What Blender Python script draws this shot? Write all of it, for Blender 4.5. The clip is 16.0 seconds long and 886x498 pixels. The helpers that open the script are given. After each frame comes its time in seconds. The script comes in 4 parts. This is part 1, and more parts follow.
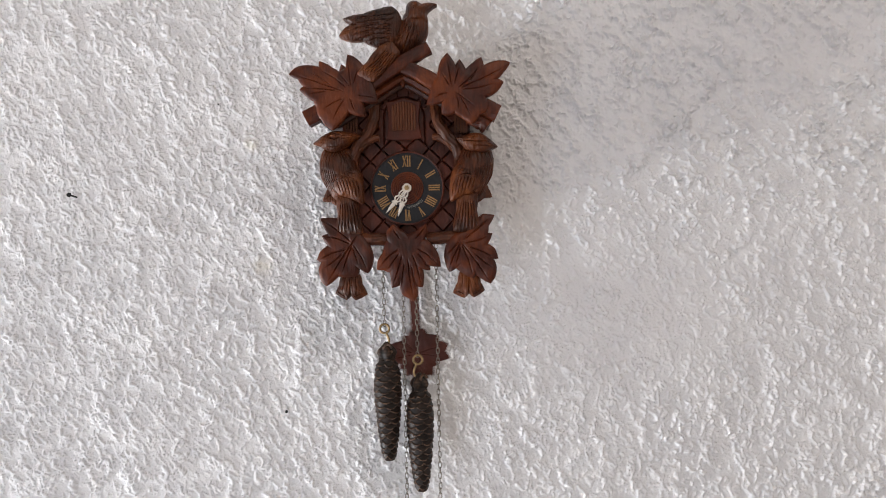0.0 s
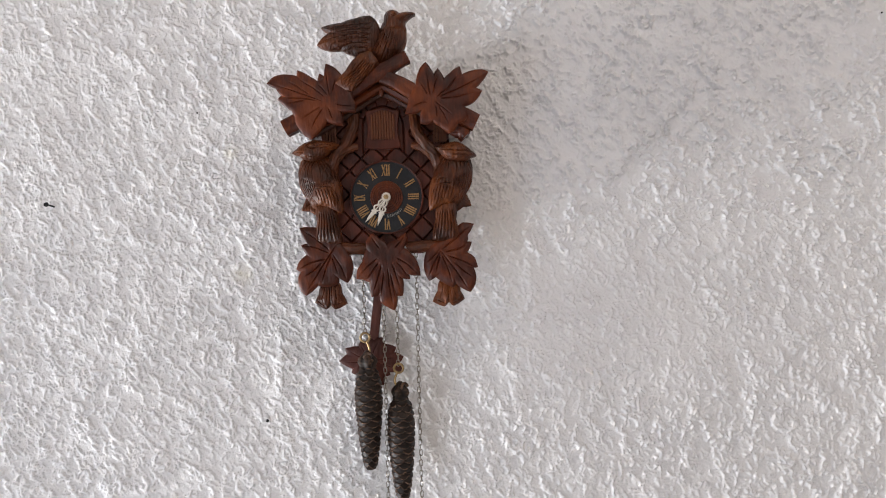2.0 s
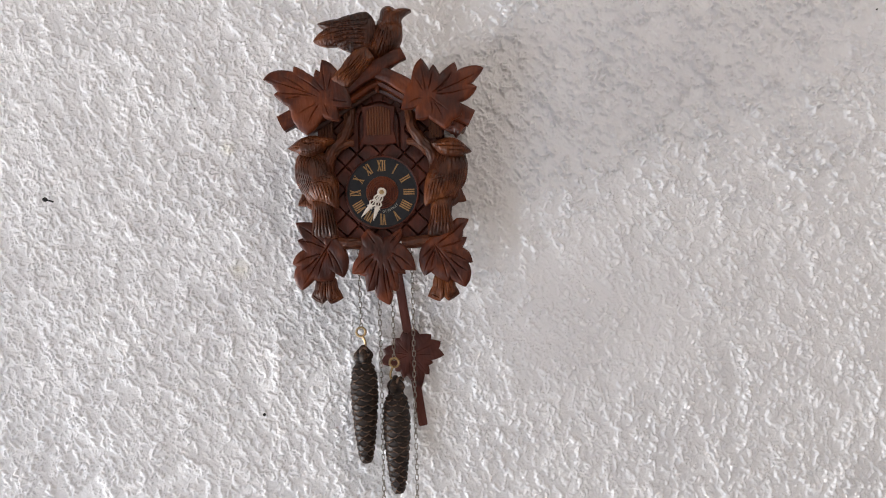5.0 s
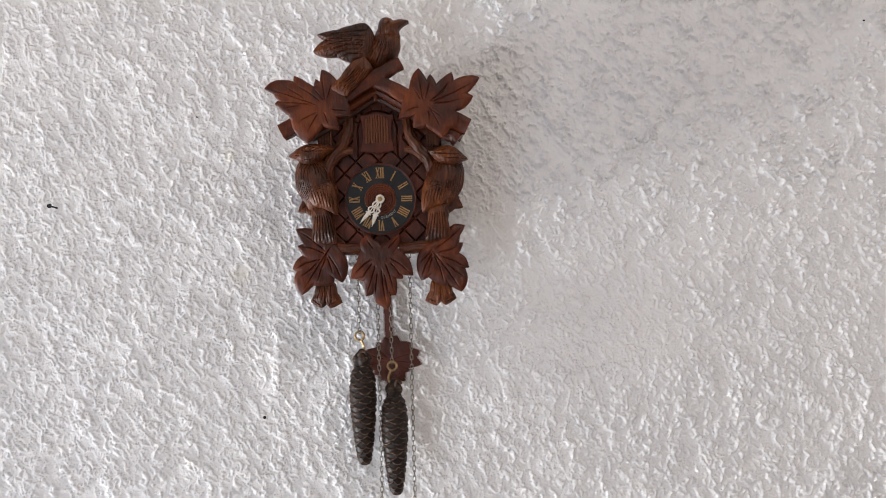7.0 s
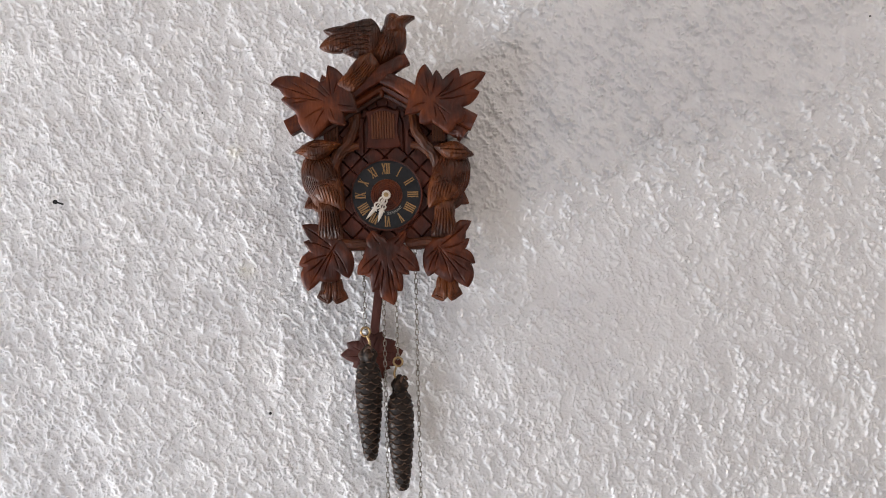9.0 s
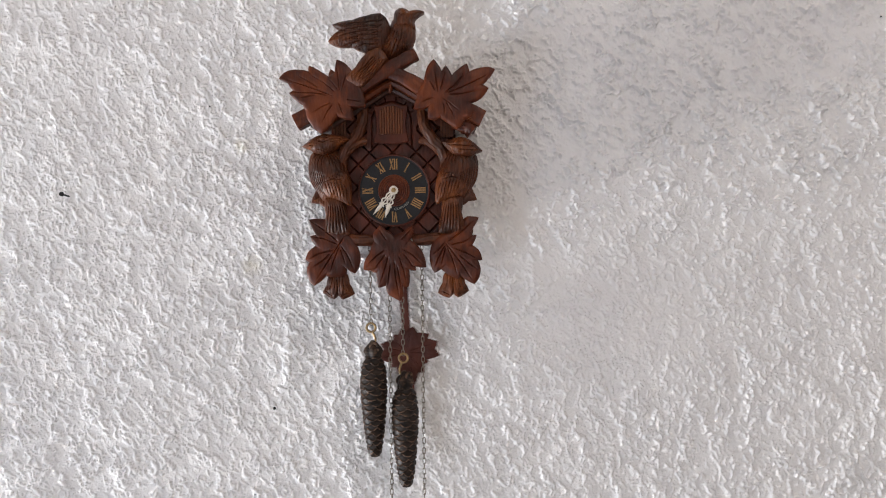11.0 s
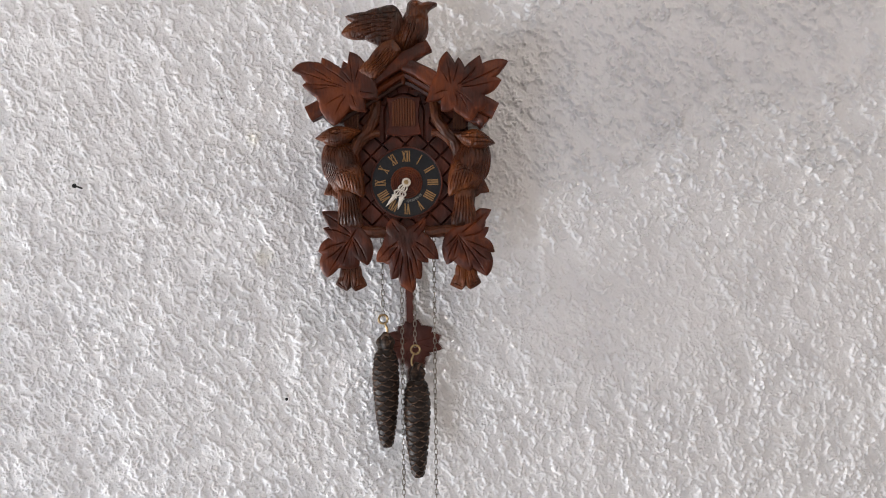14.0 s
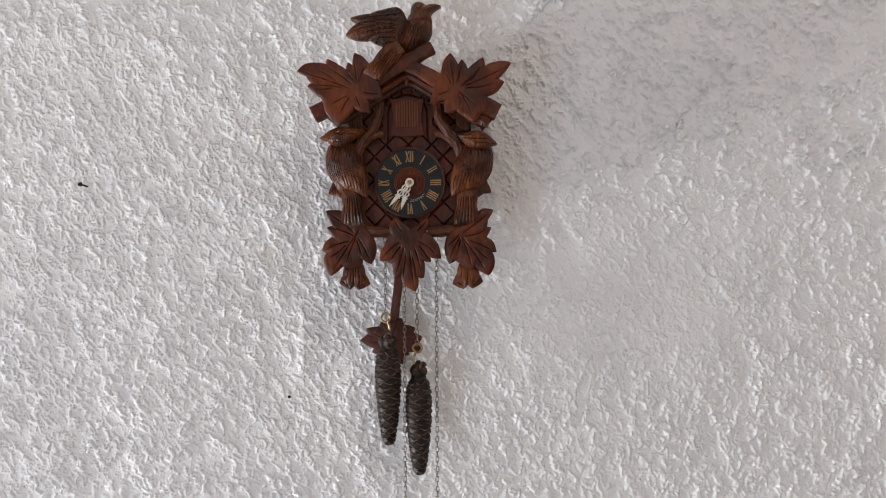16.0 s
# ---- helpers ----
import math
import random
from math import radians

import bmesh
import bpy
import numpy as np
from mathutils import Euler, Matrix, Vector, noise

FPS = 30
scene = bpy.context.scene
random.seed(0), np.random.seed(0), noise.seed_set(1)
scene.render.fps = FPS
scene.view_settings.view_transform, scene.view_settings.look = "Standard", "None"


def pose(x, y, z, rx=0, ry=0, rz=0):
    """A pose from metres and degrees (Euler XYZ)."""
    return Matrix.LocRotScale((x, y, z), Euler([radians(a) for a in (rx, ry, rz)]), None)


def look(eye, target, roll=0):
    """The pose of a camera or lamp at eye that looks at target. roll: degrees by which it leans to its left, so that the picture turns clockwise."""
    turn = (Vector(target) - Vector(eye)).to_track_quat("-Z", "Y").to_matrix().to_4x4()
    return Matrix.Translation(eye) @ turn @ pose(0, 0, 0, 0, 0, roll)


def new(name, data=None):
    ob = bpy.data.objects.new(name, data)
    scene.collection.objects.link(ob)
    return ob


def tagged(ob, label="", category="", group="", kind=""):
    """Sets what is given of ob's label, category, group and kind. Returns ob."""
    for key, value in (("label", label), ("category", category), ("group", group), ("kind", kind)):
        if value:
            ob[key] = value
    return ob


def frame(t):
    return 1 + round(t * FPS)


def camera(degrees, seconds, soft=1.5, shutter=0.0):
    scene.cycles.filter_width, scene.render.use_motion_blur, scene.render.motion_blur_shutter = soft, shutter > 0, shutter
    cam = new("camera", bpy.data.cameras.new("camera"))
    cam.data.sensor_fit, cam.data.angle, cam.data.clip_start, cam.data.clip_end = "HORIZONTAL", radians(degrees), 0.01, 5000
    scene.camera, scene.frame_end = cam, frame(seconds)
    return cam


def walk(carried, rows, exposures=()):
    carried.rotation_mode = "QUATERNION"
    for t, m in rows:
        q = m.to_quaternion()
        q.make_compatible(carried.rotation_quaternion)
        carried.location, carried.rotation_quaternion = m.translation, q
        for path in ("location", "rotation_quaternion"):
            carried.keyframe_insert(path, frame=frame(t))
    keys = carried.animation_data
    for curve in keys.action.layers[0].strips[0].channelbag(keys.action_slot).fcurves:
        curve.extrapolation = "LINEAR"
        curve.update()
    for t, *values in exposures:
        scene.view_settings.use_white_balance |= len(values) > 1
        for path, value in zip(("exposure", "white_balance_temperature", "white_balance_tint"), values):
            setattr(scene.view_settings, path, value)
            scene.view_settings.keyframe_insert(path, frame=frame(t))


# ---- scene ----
cam = camera(63.6, 16.0, soft=1.1, shutter=0.6)
PATH = [
    (0, (0.06, -0.836, 1.698), (-0.004, 1.163, 1.664), -1.4),
    (0.5, (0.063, -0.836, 1.7), (-0.001, 1.163, 1.661), -1.5),
    (1, (0.069, -0.833, 1.702), (0.011, 1.166, 1.669), -1.4),
    (1.5, (0.071, -0.83, 1.705), (0.029, 1.169, 1.669), -1.6),
    (2, (0.07, -0.836, 1.707), (0.037, 1.164, 1.672), -1.7),
    (2.5, (0.071, -0.842, 1.705), (0.04, 1.158, 1.679), -1.7),
    (3, (0.074, -0.84, 1.704), (0.039, 1.159, 1.666), -1.5),
    (3.5, (0.075, -0.838, 1.7), (0.04, 1.161, 1.66), -1.6),
    (4, (0.074, -0.838, 1.701), (0.036, 1.161, 1.659), -1.6),
    (6.5, (0.083, -0.853, 1.706), (0.044, 1.147, 1.676), -1.6),
    (7, (0.079, -0.857, 1.704), (0.045, 1.143, 1.679), -1.6),
    (7.5, (0.077, -0.856, 1.703), (0.039, 1.144, 1.679), -1.5),
    (8, (0.077, -0.857, 1.704), (0.041, 1.143, 1.673), -1.5),
    (8.5, (0.075, -0.858, 1.703), (0.04, 1.141, 1.672), -1.7),
    (9, (0.073, -0.857, 1.702), (0.037, 1.143, 1.671), -1.6),
    (11.5, (0.066, -0.855, 1.699), (0.026, 1.144, 1.663), -0.9),
    (12, (0.064, -0.855, 1.7), (0.025, 1.144, 1.658), -0.9),
    (12.5, (0.06, -0.854, 1.701), (0.023, 1.145, 1.656), -0.8),
    (13, (0.06, -0.854, 1.7), (0.02, 1.145, 1.654), -0.8),
    (13.5, (0.057, -0.855, 1.7), (0.011, 1.144, 1.642), -0.8),
    (14, (0.057, -0.857, 1.699), (0.008, 1.141, 1.644), -0.9),
    (14.5, (0.06, -0.862, 1.696), (0.005, 1.137, 1.652), -0.9),
    (15, (0.06, -0.866, 1.7), (0.001, 1.133, 1.651), -0.8),
    (15.5, (0.059, -0.867, 1.699), (0.01, 1.132, 1.647), -0.8),
    (16, (0.053, -0.866, 1.698), (0.008, 1.133, 1.645), -0.6),
]
walk(cam, [(t, look(eye, target, roll)) for t, eye, target, roll in PATH],
     [(0, -0.03), (1.5, -0.05), (3, 0.02), (4, 0.02), (6.5, 0.0), (9, -0.02), (12.5, -0.02), (14, -0.04), (15, -0.05), (15.5, -0.13), (16, -0.19)])

# ---------------------------------------------------------------- world and light
world = bpy.data.worlds.new("sky")
scene.world = world
world.use_nodes = True
wn = world.node_tree
sky = wn.nodes.new("ShaderNodeTexSky")
sky.sky_type, sky.sun_disc = "NISHITA", False
sky.sun_elevation, sky.sun_rotation = radians(40), radians(200)
wn.links.new(sky.outputs[0], wn.nodes["Background"].inputs[0])
wn.nodes["Background"].inputs[1].default_value = 0.08


def window_light(name, eye, target, w, h, watts, color):
    lamp = bpy.data.lights.new(name, "AREA")
    lamp.shape, lamp.size, lamp.size_y, lamp.energy, lamp.color = "RECTANGLE", w, h, watts, color
    ob = new(name, lamp)
    ob.matrix_world = look(eye, target)
    return ob


# daylight through the window beside the clock wall
window_light("daylight_side", (-3.06, -0.47, 0.42), (0, -0.47, 0.42), 0.78, 0.74, 142, (0.85, 0.88, 0.92))
# two unseen lamps added: bluish fill from low, warm light from above
window_light("fill_low", (-1.45, -2.14, 0.65), (-1.45, 0, 0.65), 0.9, 1.1, 17.0, (0.74, 0.865, 1.07))
window_light("fill_high", (0.90, -2.14, 3.35), (0.90, 0, 3.35), 1.5, 0.9, 18.0, (1.0, 0.88, 0.79))

# ---------------------------------------------------------------- materials


def material(name):
    m = bpy.data.materials.new(name)
    m.use_nodes = True
    return m, m.node_tree.nodes, m.node_tree.links, m.node_tree.nodes["Principled BSDF"]


def ramp(nodes, stops):
    r = nodes.new("ShaderNodeValToRGB")
    while len(r.color_ramp.elements) < len(stops):
        r.color_ramp.elements.new(0.5)
    for e, (p, c) in zip(r.color_ramp.elements, stops):
        e.position, e.color = p, (*c, 1)
    return r


def noise_node(nodes, links, coord, scale, detail=4, rough=0.55, stretch=None):
    n = nodes.new("ShaderNodeTexNoise")
    n.inputs["Scale"].default_value, n.inputs["Detail"].default_value, n.inputs["Roughness"].default_value = scale, detail, rough
    if stretch:
        mp = nodes.new("ShaderNodeMapping")
        mp.inputs["Scale"].default_value = stretch
        links.new(coord, mp.inputs[0])
        coord = mp.outputs[0]
    links.new(coord, n.inputs["Vector"])
    return n


def bump(nodes, links, height, strength, distance, into):
    b = nodes.new("ShaderNodeBump")
    b.inputs["Strength"].default_value, b.inputs["Distance"].default_value = strength, distance
    links.new(height, b.inputs["Height"])
    links.new(b.outputs[0], into)
    return b


def wood(name, dark, mid, light, rough=0.36, stretch=(1, 1, 0.16), strokes=150, depth=0.0022):
    m, nodes, links, p = material(name)
    co = nodes.new("ShaderNodeTexCoord").outputs["Object"]
    info = nodes.new("ShaderNodeObjectInfo")
    shift = nodes.new("ShaderNodeVectorMath")
    shift.operation = "MULTIPLY_ADD"
    shift.inputs[1].default_value = (0.31, 0.17, 0.23)
    links.new(info.outputs["Random"], shift.inputs[0])
    links.new(co, shift.inputs[2])
    v = shift.outputs[0]
    grain = noise_node(nodes, links, v, 420, 5, 0.6, stretch)
    stain = noise_node(nodes, links, v, 30, 4, 0.55)
    mix = nodes.new("ShaderNodeMath")
    mix.operation = "MULTIPLY_ADD"
    mix.inputs[1].default_value = 0.28
    links.new(grain.outputs[0], mix.inputs[0])
    sc = nodes.new("ShaderNodeMath")
    sc.operation = "MULTIPLY"
    sc.inputs[1].default_value = 0.77
    links.new(stain.outputs[0], sc.inputs[0])
    links.new(sc.outputs[0], mix.inputs[2])
    r = ramp(nodes, [(0.32, dark), (0.50, mid), (0.66, light)])
    links.new(mix.outputs[0], r.inputs[0])
    # stain rubbed thin on raised edges, lightened further as painted highlights
    geo = nodes.new("ShaderNodeNewGeometry")
    edge = ramp(nodes, [(0.515, (0, 0, 0)), (0.60, (0.6, 0.6, 0.6))])
    links.new(geo.outputs["Pointiness"], edge.inputs[0])
    rub = nodes.new("ShaderNodeMix")
    rub.data_type = "RGBA"
    rub.inputs[7].default_value = (*(min(1, c * 1.1) for c in light), 1)
    links.new(edge.outputs[0], rub.inputs[0])
    links.new(r.outputs[0], rub.inputs[6])
    links.new(rub.outputs[2], p.inputs["Base Color"])
    rr = nodes.new("ShaderNodeMapRange")
    rr.inputs["To Min"].default_value, rr.inputs["To Max"].default_value = rough - 0.08, rough + 0.14
    links.new(stain.outputs[0], rr.inputs["Value"])
    links.new(rr.outputs[0], p.inputs["Roughness"])
    p.inputs["Specular IOR Level"].default_value = 0.32
    knife = noise_node(nodes, links, v, strokes, 2, 0.4, (1, 1, 0.35 if strokes < 200 else 0.16))
    cut = bump(nodes, links, knife.outputs[0], 0.55, depth, p.inputs["Normal"])
    fine = bump(nodes, links, grain.outputs[0], 0.4, 0.0006, cut.inputs["Normal"])
    return m


def plain(name, color, rough, metal=0.0, var=0.25, scale=300, relief=0.0002):
    m, nodes, links, p = material(name)
    co = nodes.new("ShaderNodeTexCoord").outputs["Object"]
    n = noise_node(nodes, links, co, scale, 4)
    r = ramp(nodes, [(0.3, tuple(c * (1 - var) for c in color)), (0.7, tuple(min(1, c * (1 + var)) for c in color))])
    links.new(n.outputs[0], r.inputs[0])
    links.new(r.outputs[0], p.inputs["Base Color"])
    p.inputs["Roughness"].default_value, p.inputs["Metallic"].default_value = rough, metal
    if metal < 0.5:
        p.inputs["Specular IOR Level"].default_value = 0.3
    bump(nodes, links, n.outputs[0], 0.4, relief, p.inputs["Normal"])
    return m


def plaster(name):
    m, nodes, links, p = material(name)
    co = nodes.new("ShaderNodeTexCoord").outputs["Object"]
    broad = noise_node(nodes, links, co, 5, 4)
    fine = noise_node(nodes, links, co, 330, 5, 0.62)
    r = ramp(nodes, [(0.3, (0.785, 0.775, 0.78)), (0.7, (0.84, 0.83, 0.83))])
    links.new(broad.outputs[0], r.inputs[0])
    # two small yellowish spots: the upper a stain, the lower a painted leaf shadow
    ragged = noise_node(nodes, links, co, 130, 3)
    total = None
    for spot, size in (((-0.180, 0, 1.669), 0.016), ((-0.190, 0, 1.812), 0.012)):
        d = nodes.new("ShaderNodeVectorMath")
        d.operation = "DISTANCE"
        d.inputs[1].default_value = spot
        links.new(co, d.inputs[0])
        fall = nodes.new("ShaderNodeMapRange")
        fall.inputs["From Min"].default_value, fall.inputs["From Max"].default_value = size, 0.0
        links.new(d.outputs["Value"], fall.inputs["Value"])
        if total:
            add = nodes.new("ShaderNodeMath")
            links.new(total, add.inputs[0])
            links.new(fall.outputs[0], add.inputs[1])
            total = add.outputs[0]
        else:
            total = fall.outputs[0]
    sr = nodes.new("ShaderNodeMath")
    sr.operation = "MULTIPLY"
    links.new(total, sr.inputs[0])
    links.new(ragged.outputs[0], sr.inputs[1])
    mx = nodes.new("ShaderNodeMix")
    mx.data_type = "RGBA"
    mx.inputs[7].default_value = (0.78, 0.74, 0.60, 1)
    links.new(sr.outputs[0], mx.inputs[0])
    links.new(r.outputs[0], mx.inputs[6])
    links.new(mx.outputs[2], p.inputs["Base Color"])
    p.inputs["Roughness"].default_value = 0.85
    p.inputs["Specular IOR Level"].default_value = 0.2
    grit = noise_node(nodes, links, co, 760, 3, 0.6)
    coarse = bump(nodes, links, fine.outputs[0], 0.7, 0.0012, p.inputs["Normal"])
    bump(nodes, links, grit.outputs[0], 0.5, 0.0004, coarse.inputs["Normal"])
    return m


WOOD = wood("stained_wood", (0.012, 0.0042, 0.0030), (0.054, 0.0094, 0.0030), (0.138, 0.0280, 0.0050), 0.40)
# red-brown wood, its colour darkened a little for shade in the front recess
WOOD_RED = wood("red_brown_wood", (0.010, 0.0032, 0.0026), (0.046, 0.0082, 0.0038), (0.092, 0.0172, 0.0062), 0.42)
WOOD_BIRD = wood("olive_brown_wood", (0.010, 0.0038, 0.0024), (0.054, 0.0126, 0.0036), (0.155, 0.0410, 0.0086), 0.36, strokes=380, depth=0.0034)
WOOD_DARK = wood("dark_wood", (0.010, 0.004, 0.003), (0.028, 0.009, 0.006), (0.055, 0.017, 0.009), 0.38)
WOOD_PEND = wood("pendulum_wood", (0.030, 0.008, 0.006), (0.060, 0.014, 0.009), (0.092, 0.022, 0.013), 0.5)
SLAT = wood("lighter_slat_wood", (0.036, 0.011, 0.006), (0.085, 0.025, 0.010), (0.135, 0.043, 0.018), 0.5)
WOOD_PALE = wood("pale_carved_wood", (0.016, 0.0055, 0.003), (0.075, 0.019, 0.006), (0.150, 0.042, 0.012), 0.4)
BLACK = plain("black_dial_lacquer", (0.012, 0.013, 0.016), 0.42)
GOLD = plain("faded_gold_print", (0.36, 0.20, 0.075), 0.5, 0.0, 0.3)
BONE = plain("ivory_hand_plastic", (0.74, 0.68, 0.60), 0.4, 0.0, 0.08)
BRASS = plain("aged_brass", (0.40, 0.28, 0.14), 0.36, 1.0, 0.3)
STEEL = plain("dull_chain_metal", (0.30, 0.27, 0.23), 0.42, 1.0, 0.35)
IRON = plain("black_iron", (0.015, 0.014, 0.014), 0.45, 0.3)
PRINT = plain("grey_dial_print", (0.32, 0.31, 0.28), 0.5)
PLASTER = plaster("white_rough_plaster")
PAINT = plain("cream_paint", (0.52, 0.49, 0.46), 0.7, 0, 0.05, 6)
BOARDS = wood("floorboards", (0.20, 0.15, 0.11), (0.28, 0.22, 0.17), (0.34, 0.28, 0.22), 0.5)


def cone_material():
    m, nodes, links, p = material("antiqued_cast_iron")
    co = nodes.new("ShaderNodeTexCoord").outputs["Object"]
    n = noise_node(nodes, links, co, 90, 4)
    geo = nodes.new("ShaderNodeNewGeometry")
    edge = ramp(nodes, [(0.503, (0, 0, 0)), (0.545, (1, 1, 1))])
    links.new(geo.outputs["Pointiness"], edge.inputs[0])
    r = ramp(nodes, [(0.35, (0.009, 0.0068, 0.006)), (0.7, (0.030, 0.018, 0.0125))])
    links.new(n.outputs[0], r.inputs[0])
    mx = nodes.new("ShaderNodeMix")
    mx.data_type = "RGBA"
    mx.inputs[7].default_value = (0.17, 0.098, 0.066, 1)
    worn = noise_node(nodes, links, co, 210, 3)
    wr = ramp(nodes, [(0.42, (0.08, 0.08, 0.08)), (0.62, (1, 1, 1))])
    links.new(worn.outputs[0], wr.inputs[0])
    rub = nodes.new("ShaderNodeMath")
    rub.operation = "MULTIPLY"
    links.new(edge.outputs[0], rub.inputs[0])
    links.new(wr.outputs[0], rub.inputs[1])
    links.new(rub.outputs[0], mx.inputs[0])
    links.new(r.outputs[0], mx.inputs[6])
    links.new(mx.outputs[2], p.inputs["Base Color"])
    p.inputs["Roughness"].default_value, p.inputs["Metallic"].default_value = 0.48, 0.0
    p.inputs["Specular IOR Level"].default_value = 0.22
    bump(nodes, links, n.outputs[0], 0.4, 0.0006, p.inputs["Normal"])
    return m


CAST = cone_material()

# ---------------------------------------------------------------- mesh helpers


def finish(name, bm, mat, angle=38):
    me = bpy.data.meshes.new(name)
    bmesh.ops.recalc_face_normals(bm, faces=bm.faces[:])
    bm.to_mesh(me)
    bm.free()
    me.materials.append(mat)
    me.shade_smooth()
    me.set_sharp_from_angle(angle=radians(angle))
    return me


def part(name, bm, mat, parent, label="", angle=38):
    ob = new(name, finish(name, bm, mat, angle))
    ob.parent = parent
    return tagged(ob, label)


def empty(name, loc):
    ob = new(name)
    ob.empty_display_size = 0.02
    ob.location = loc
    return ob


def box(bm, x0, x1, y0, y1, z0, z1, bevel=0.0):
    m = Matrix.LocRotScale(((x0 + x1) / 2, (y0 + y1) / 2, (z0 + z1) / 2), None, (x1 - x0, y1 - y0, z1 - z0))
    vs = bmesh.ops.create_cube(bm, size=1, matrix=m)["verts"]
    if bevel:
        es = list({e for v in vs for e in v.link_edges})
        bmesh.ops.bevel(bm, geom=es, offset=bevel, segments=2, affect="EDGES")


def ball(bm, c, r, rot=(0, 0, 0), seg=20):
    m = Matrix.LocRotScale(c, Euler([radians(a) for a in rot]), r)
    bmesh.ops.create_uvsphere(bm, u_segments=seg, v_segments=seg // 2 + 2, radius=1, matrix=m)


def tube(bm, pts, radii, seg=10, flat=1.0, wobble=0.0, ridges=0.0, square=0.0):
    """A tapered limb along points, with closed ends."""
    pts = [Vector(p) for p in pts]
    rings = []
    for i, p in enumerate(pts):
        d = (pts[min(i + 1, len(pts) - 1)] - pts[max(i - 1, 0)]).normalized()
        side = d.cross(Vector((0, 1, 0)))
        side = side.normalized() if side.length > 1e-4 else Vector((1, 0, 0))
        up = side.cross(d)
        r = radii[i] if len(radii) > 1 else radii[0]
        ring = []
        for k in range(seg):
            a = 2 * math.pi * k / seg
            q = r * (1 + wobble * math.sin(3 * a + i * 0.7) + ridges * math.sin(9 * a + 1.3 * math.sin(i * 0.45)) * (0.7 + 0.3 * math.sin(i * 1.1)))
            q *= 1 + square * (1 / (math.cos(a) ** 6 + math.sin(a) ** 6) ** (1 / 6) - 1)
            ring.append(bm.verts.new(p + side * math.cos(a) * q + up * math.sin(a) * q * flat))
        rings.append(ring)
    for a, b in zip(rings, rings[1:]):
        for k in range(seg):
            bm.faces.new((a[k], a[(k + 1) % seg], b[(k + 1) % seg], b[k]))
    bm.faces.new(rings[0])
    bm.faces.new(rings[-1][::-1])


def spline(pts, n=6):
    """Catmull-Rom through points."""
    P = [Vector(p) for p in pts]
    P = [P[0] * 2 - P[1], *P, P[-1] * 2 - P[-2]]
    out = []
    for i in range(1, len(P) - 2):
        for k in range(n):
            t = k / n
            a, b, c, d = P[i - 1:i + 3]
            out.append(0.5 * (2 * b + (c - a) * t + (2 * a - 5 * b + 4 * c - d) * t * t + (3 * b - a - 3 * c + d) * t ** 3))
    out.append(P[-2])
    return out


def blade(bm, p0, p1, width, thick, bend=0.0, n=8, wide_at=0.45, blunt=0.0):
    """A carved feather: a pointed blade with a ridge along its middle, facing -y."""
    p0, p1 = Vector(p0), Vector(p1)
    d = (p1 - p0)
    side = d.cross(Vector((0, 1, 0))).normalized()
    rows = []
    for i in range(n + 1):
        t = i / n
        e = t / wide_at if t < wide_at else (1 - t) / (1 - wide_at)
        w = width / 2 * max(0.06, math.sin(min(1, max(e, blunt if t > wide_at else e * 0.75 + 0.25)) * math.pi / 2))
        c = p0 + d * t + side * bend * math.sin(math.pi * t)
        h = thick * (0.35 + 0.65 * math.sin(math.pi * min(1, t * 0.9 + 0.15)))
        rows.append([bm.verts.new(c + side * w * k + Vector((0, y, 0))) for k, y in
                     ((-1, 0), (-0.55, -h * 0.8), (0, -h), (0.55, -h * 0.8), (1, 0), (0, thick * 0.5))])
    for a, b in zip(rows, rows[1:]):
        for k in range(6):
            bm.faces.new((a[k], a[(k + 1) % 6], b[(k + 1) % 6], b[k]))
    bm.faces.new(rows[0])
    bm.faces.new(rows[-1][::-1])


MM = 0.001


def edge_line(outline, soft, step):
    """An outline walked in even steps; its sides bulge a little, or it is rounded throughout."""
    P = [Vector(p) for p in outline]
    area = sum(p.x * q.y - q.x * p.y for p, q in zip(P, P[1:] + P[:1]))
    if area < 0:
        P.reverse()
    n = len(P)
    out = []
    for i in range(n):
        a, b, c, d = P[i - 1], P[i], P[(i + 1) % n], P[(i + 2) % n]
        cuts = max(3, int((c - b).length / step))
        for k in range(cuts):
            t = k / cuts
            if soft:
                out.append(0.5 * (2 * b + (c - a) * t + (2 * a - 5 * b + 4 * c - d) * t * t + (3 * b - a - 3 * c + d) * t ** 3))
            else:
                w = c - b
                out.append(b + w * t + Vector((w.y, -w.x)) * 0.045 * math.sin(math.pi * t))
    return np.array([(p.x, p.y) for p in out])


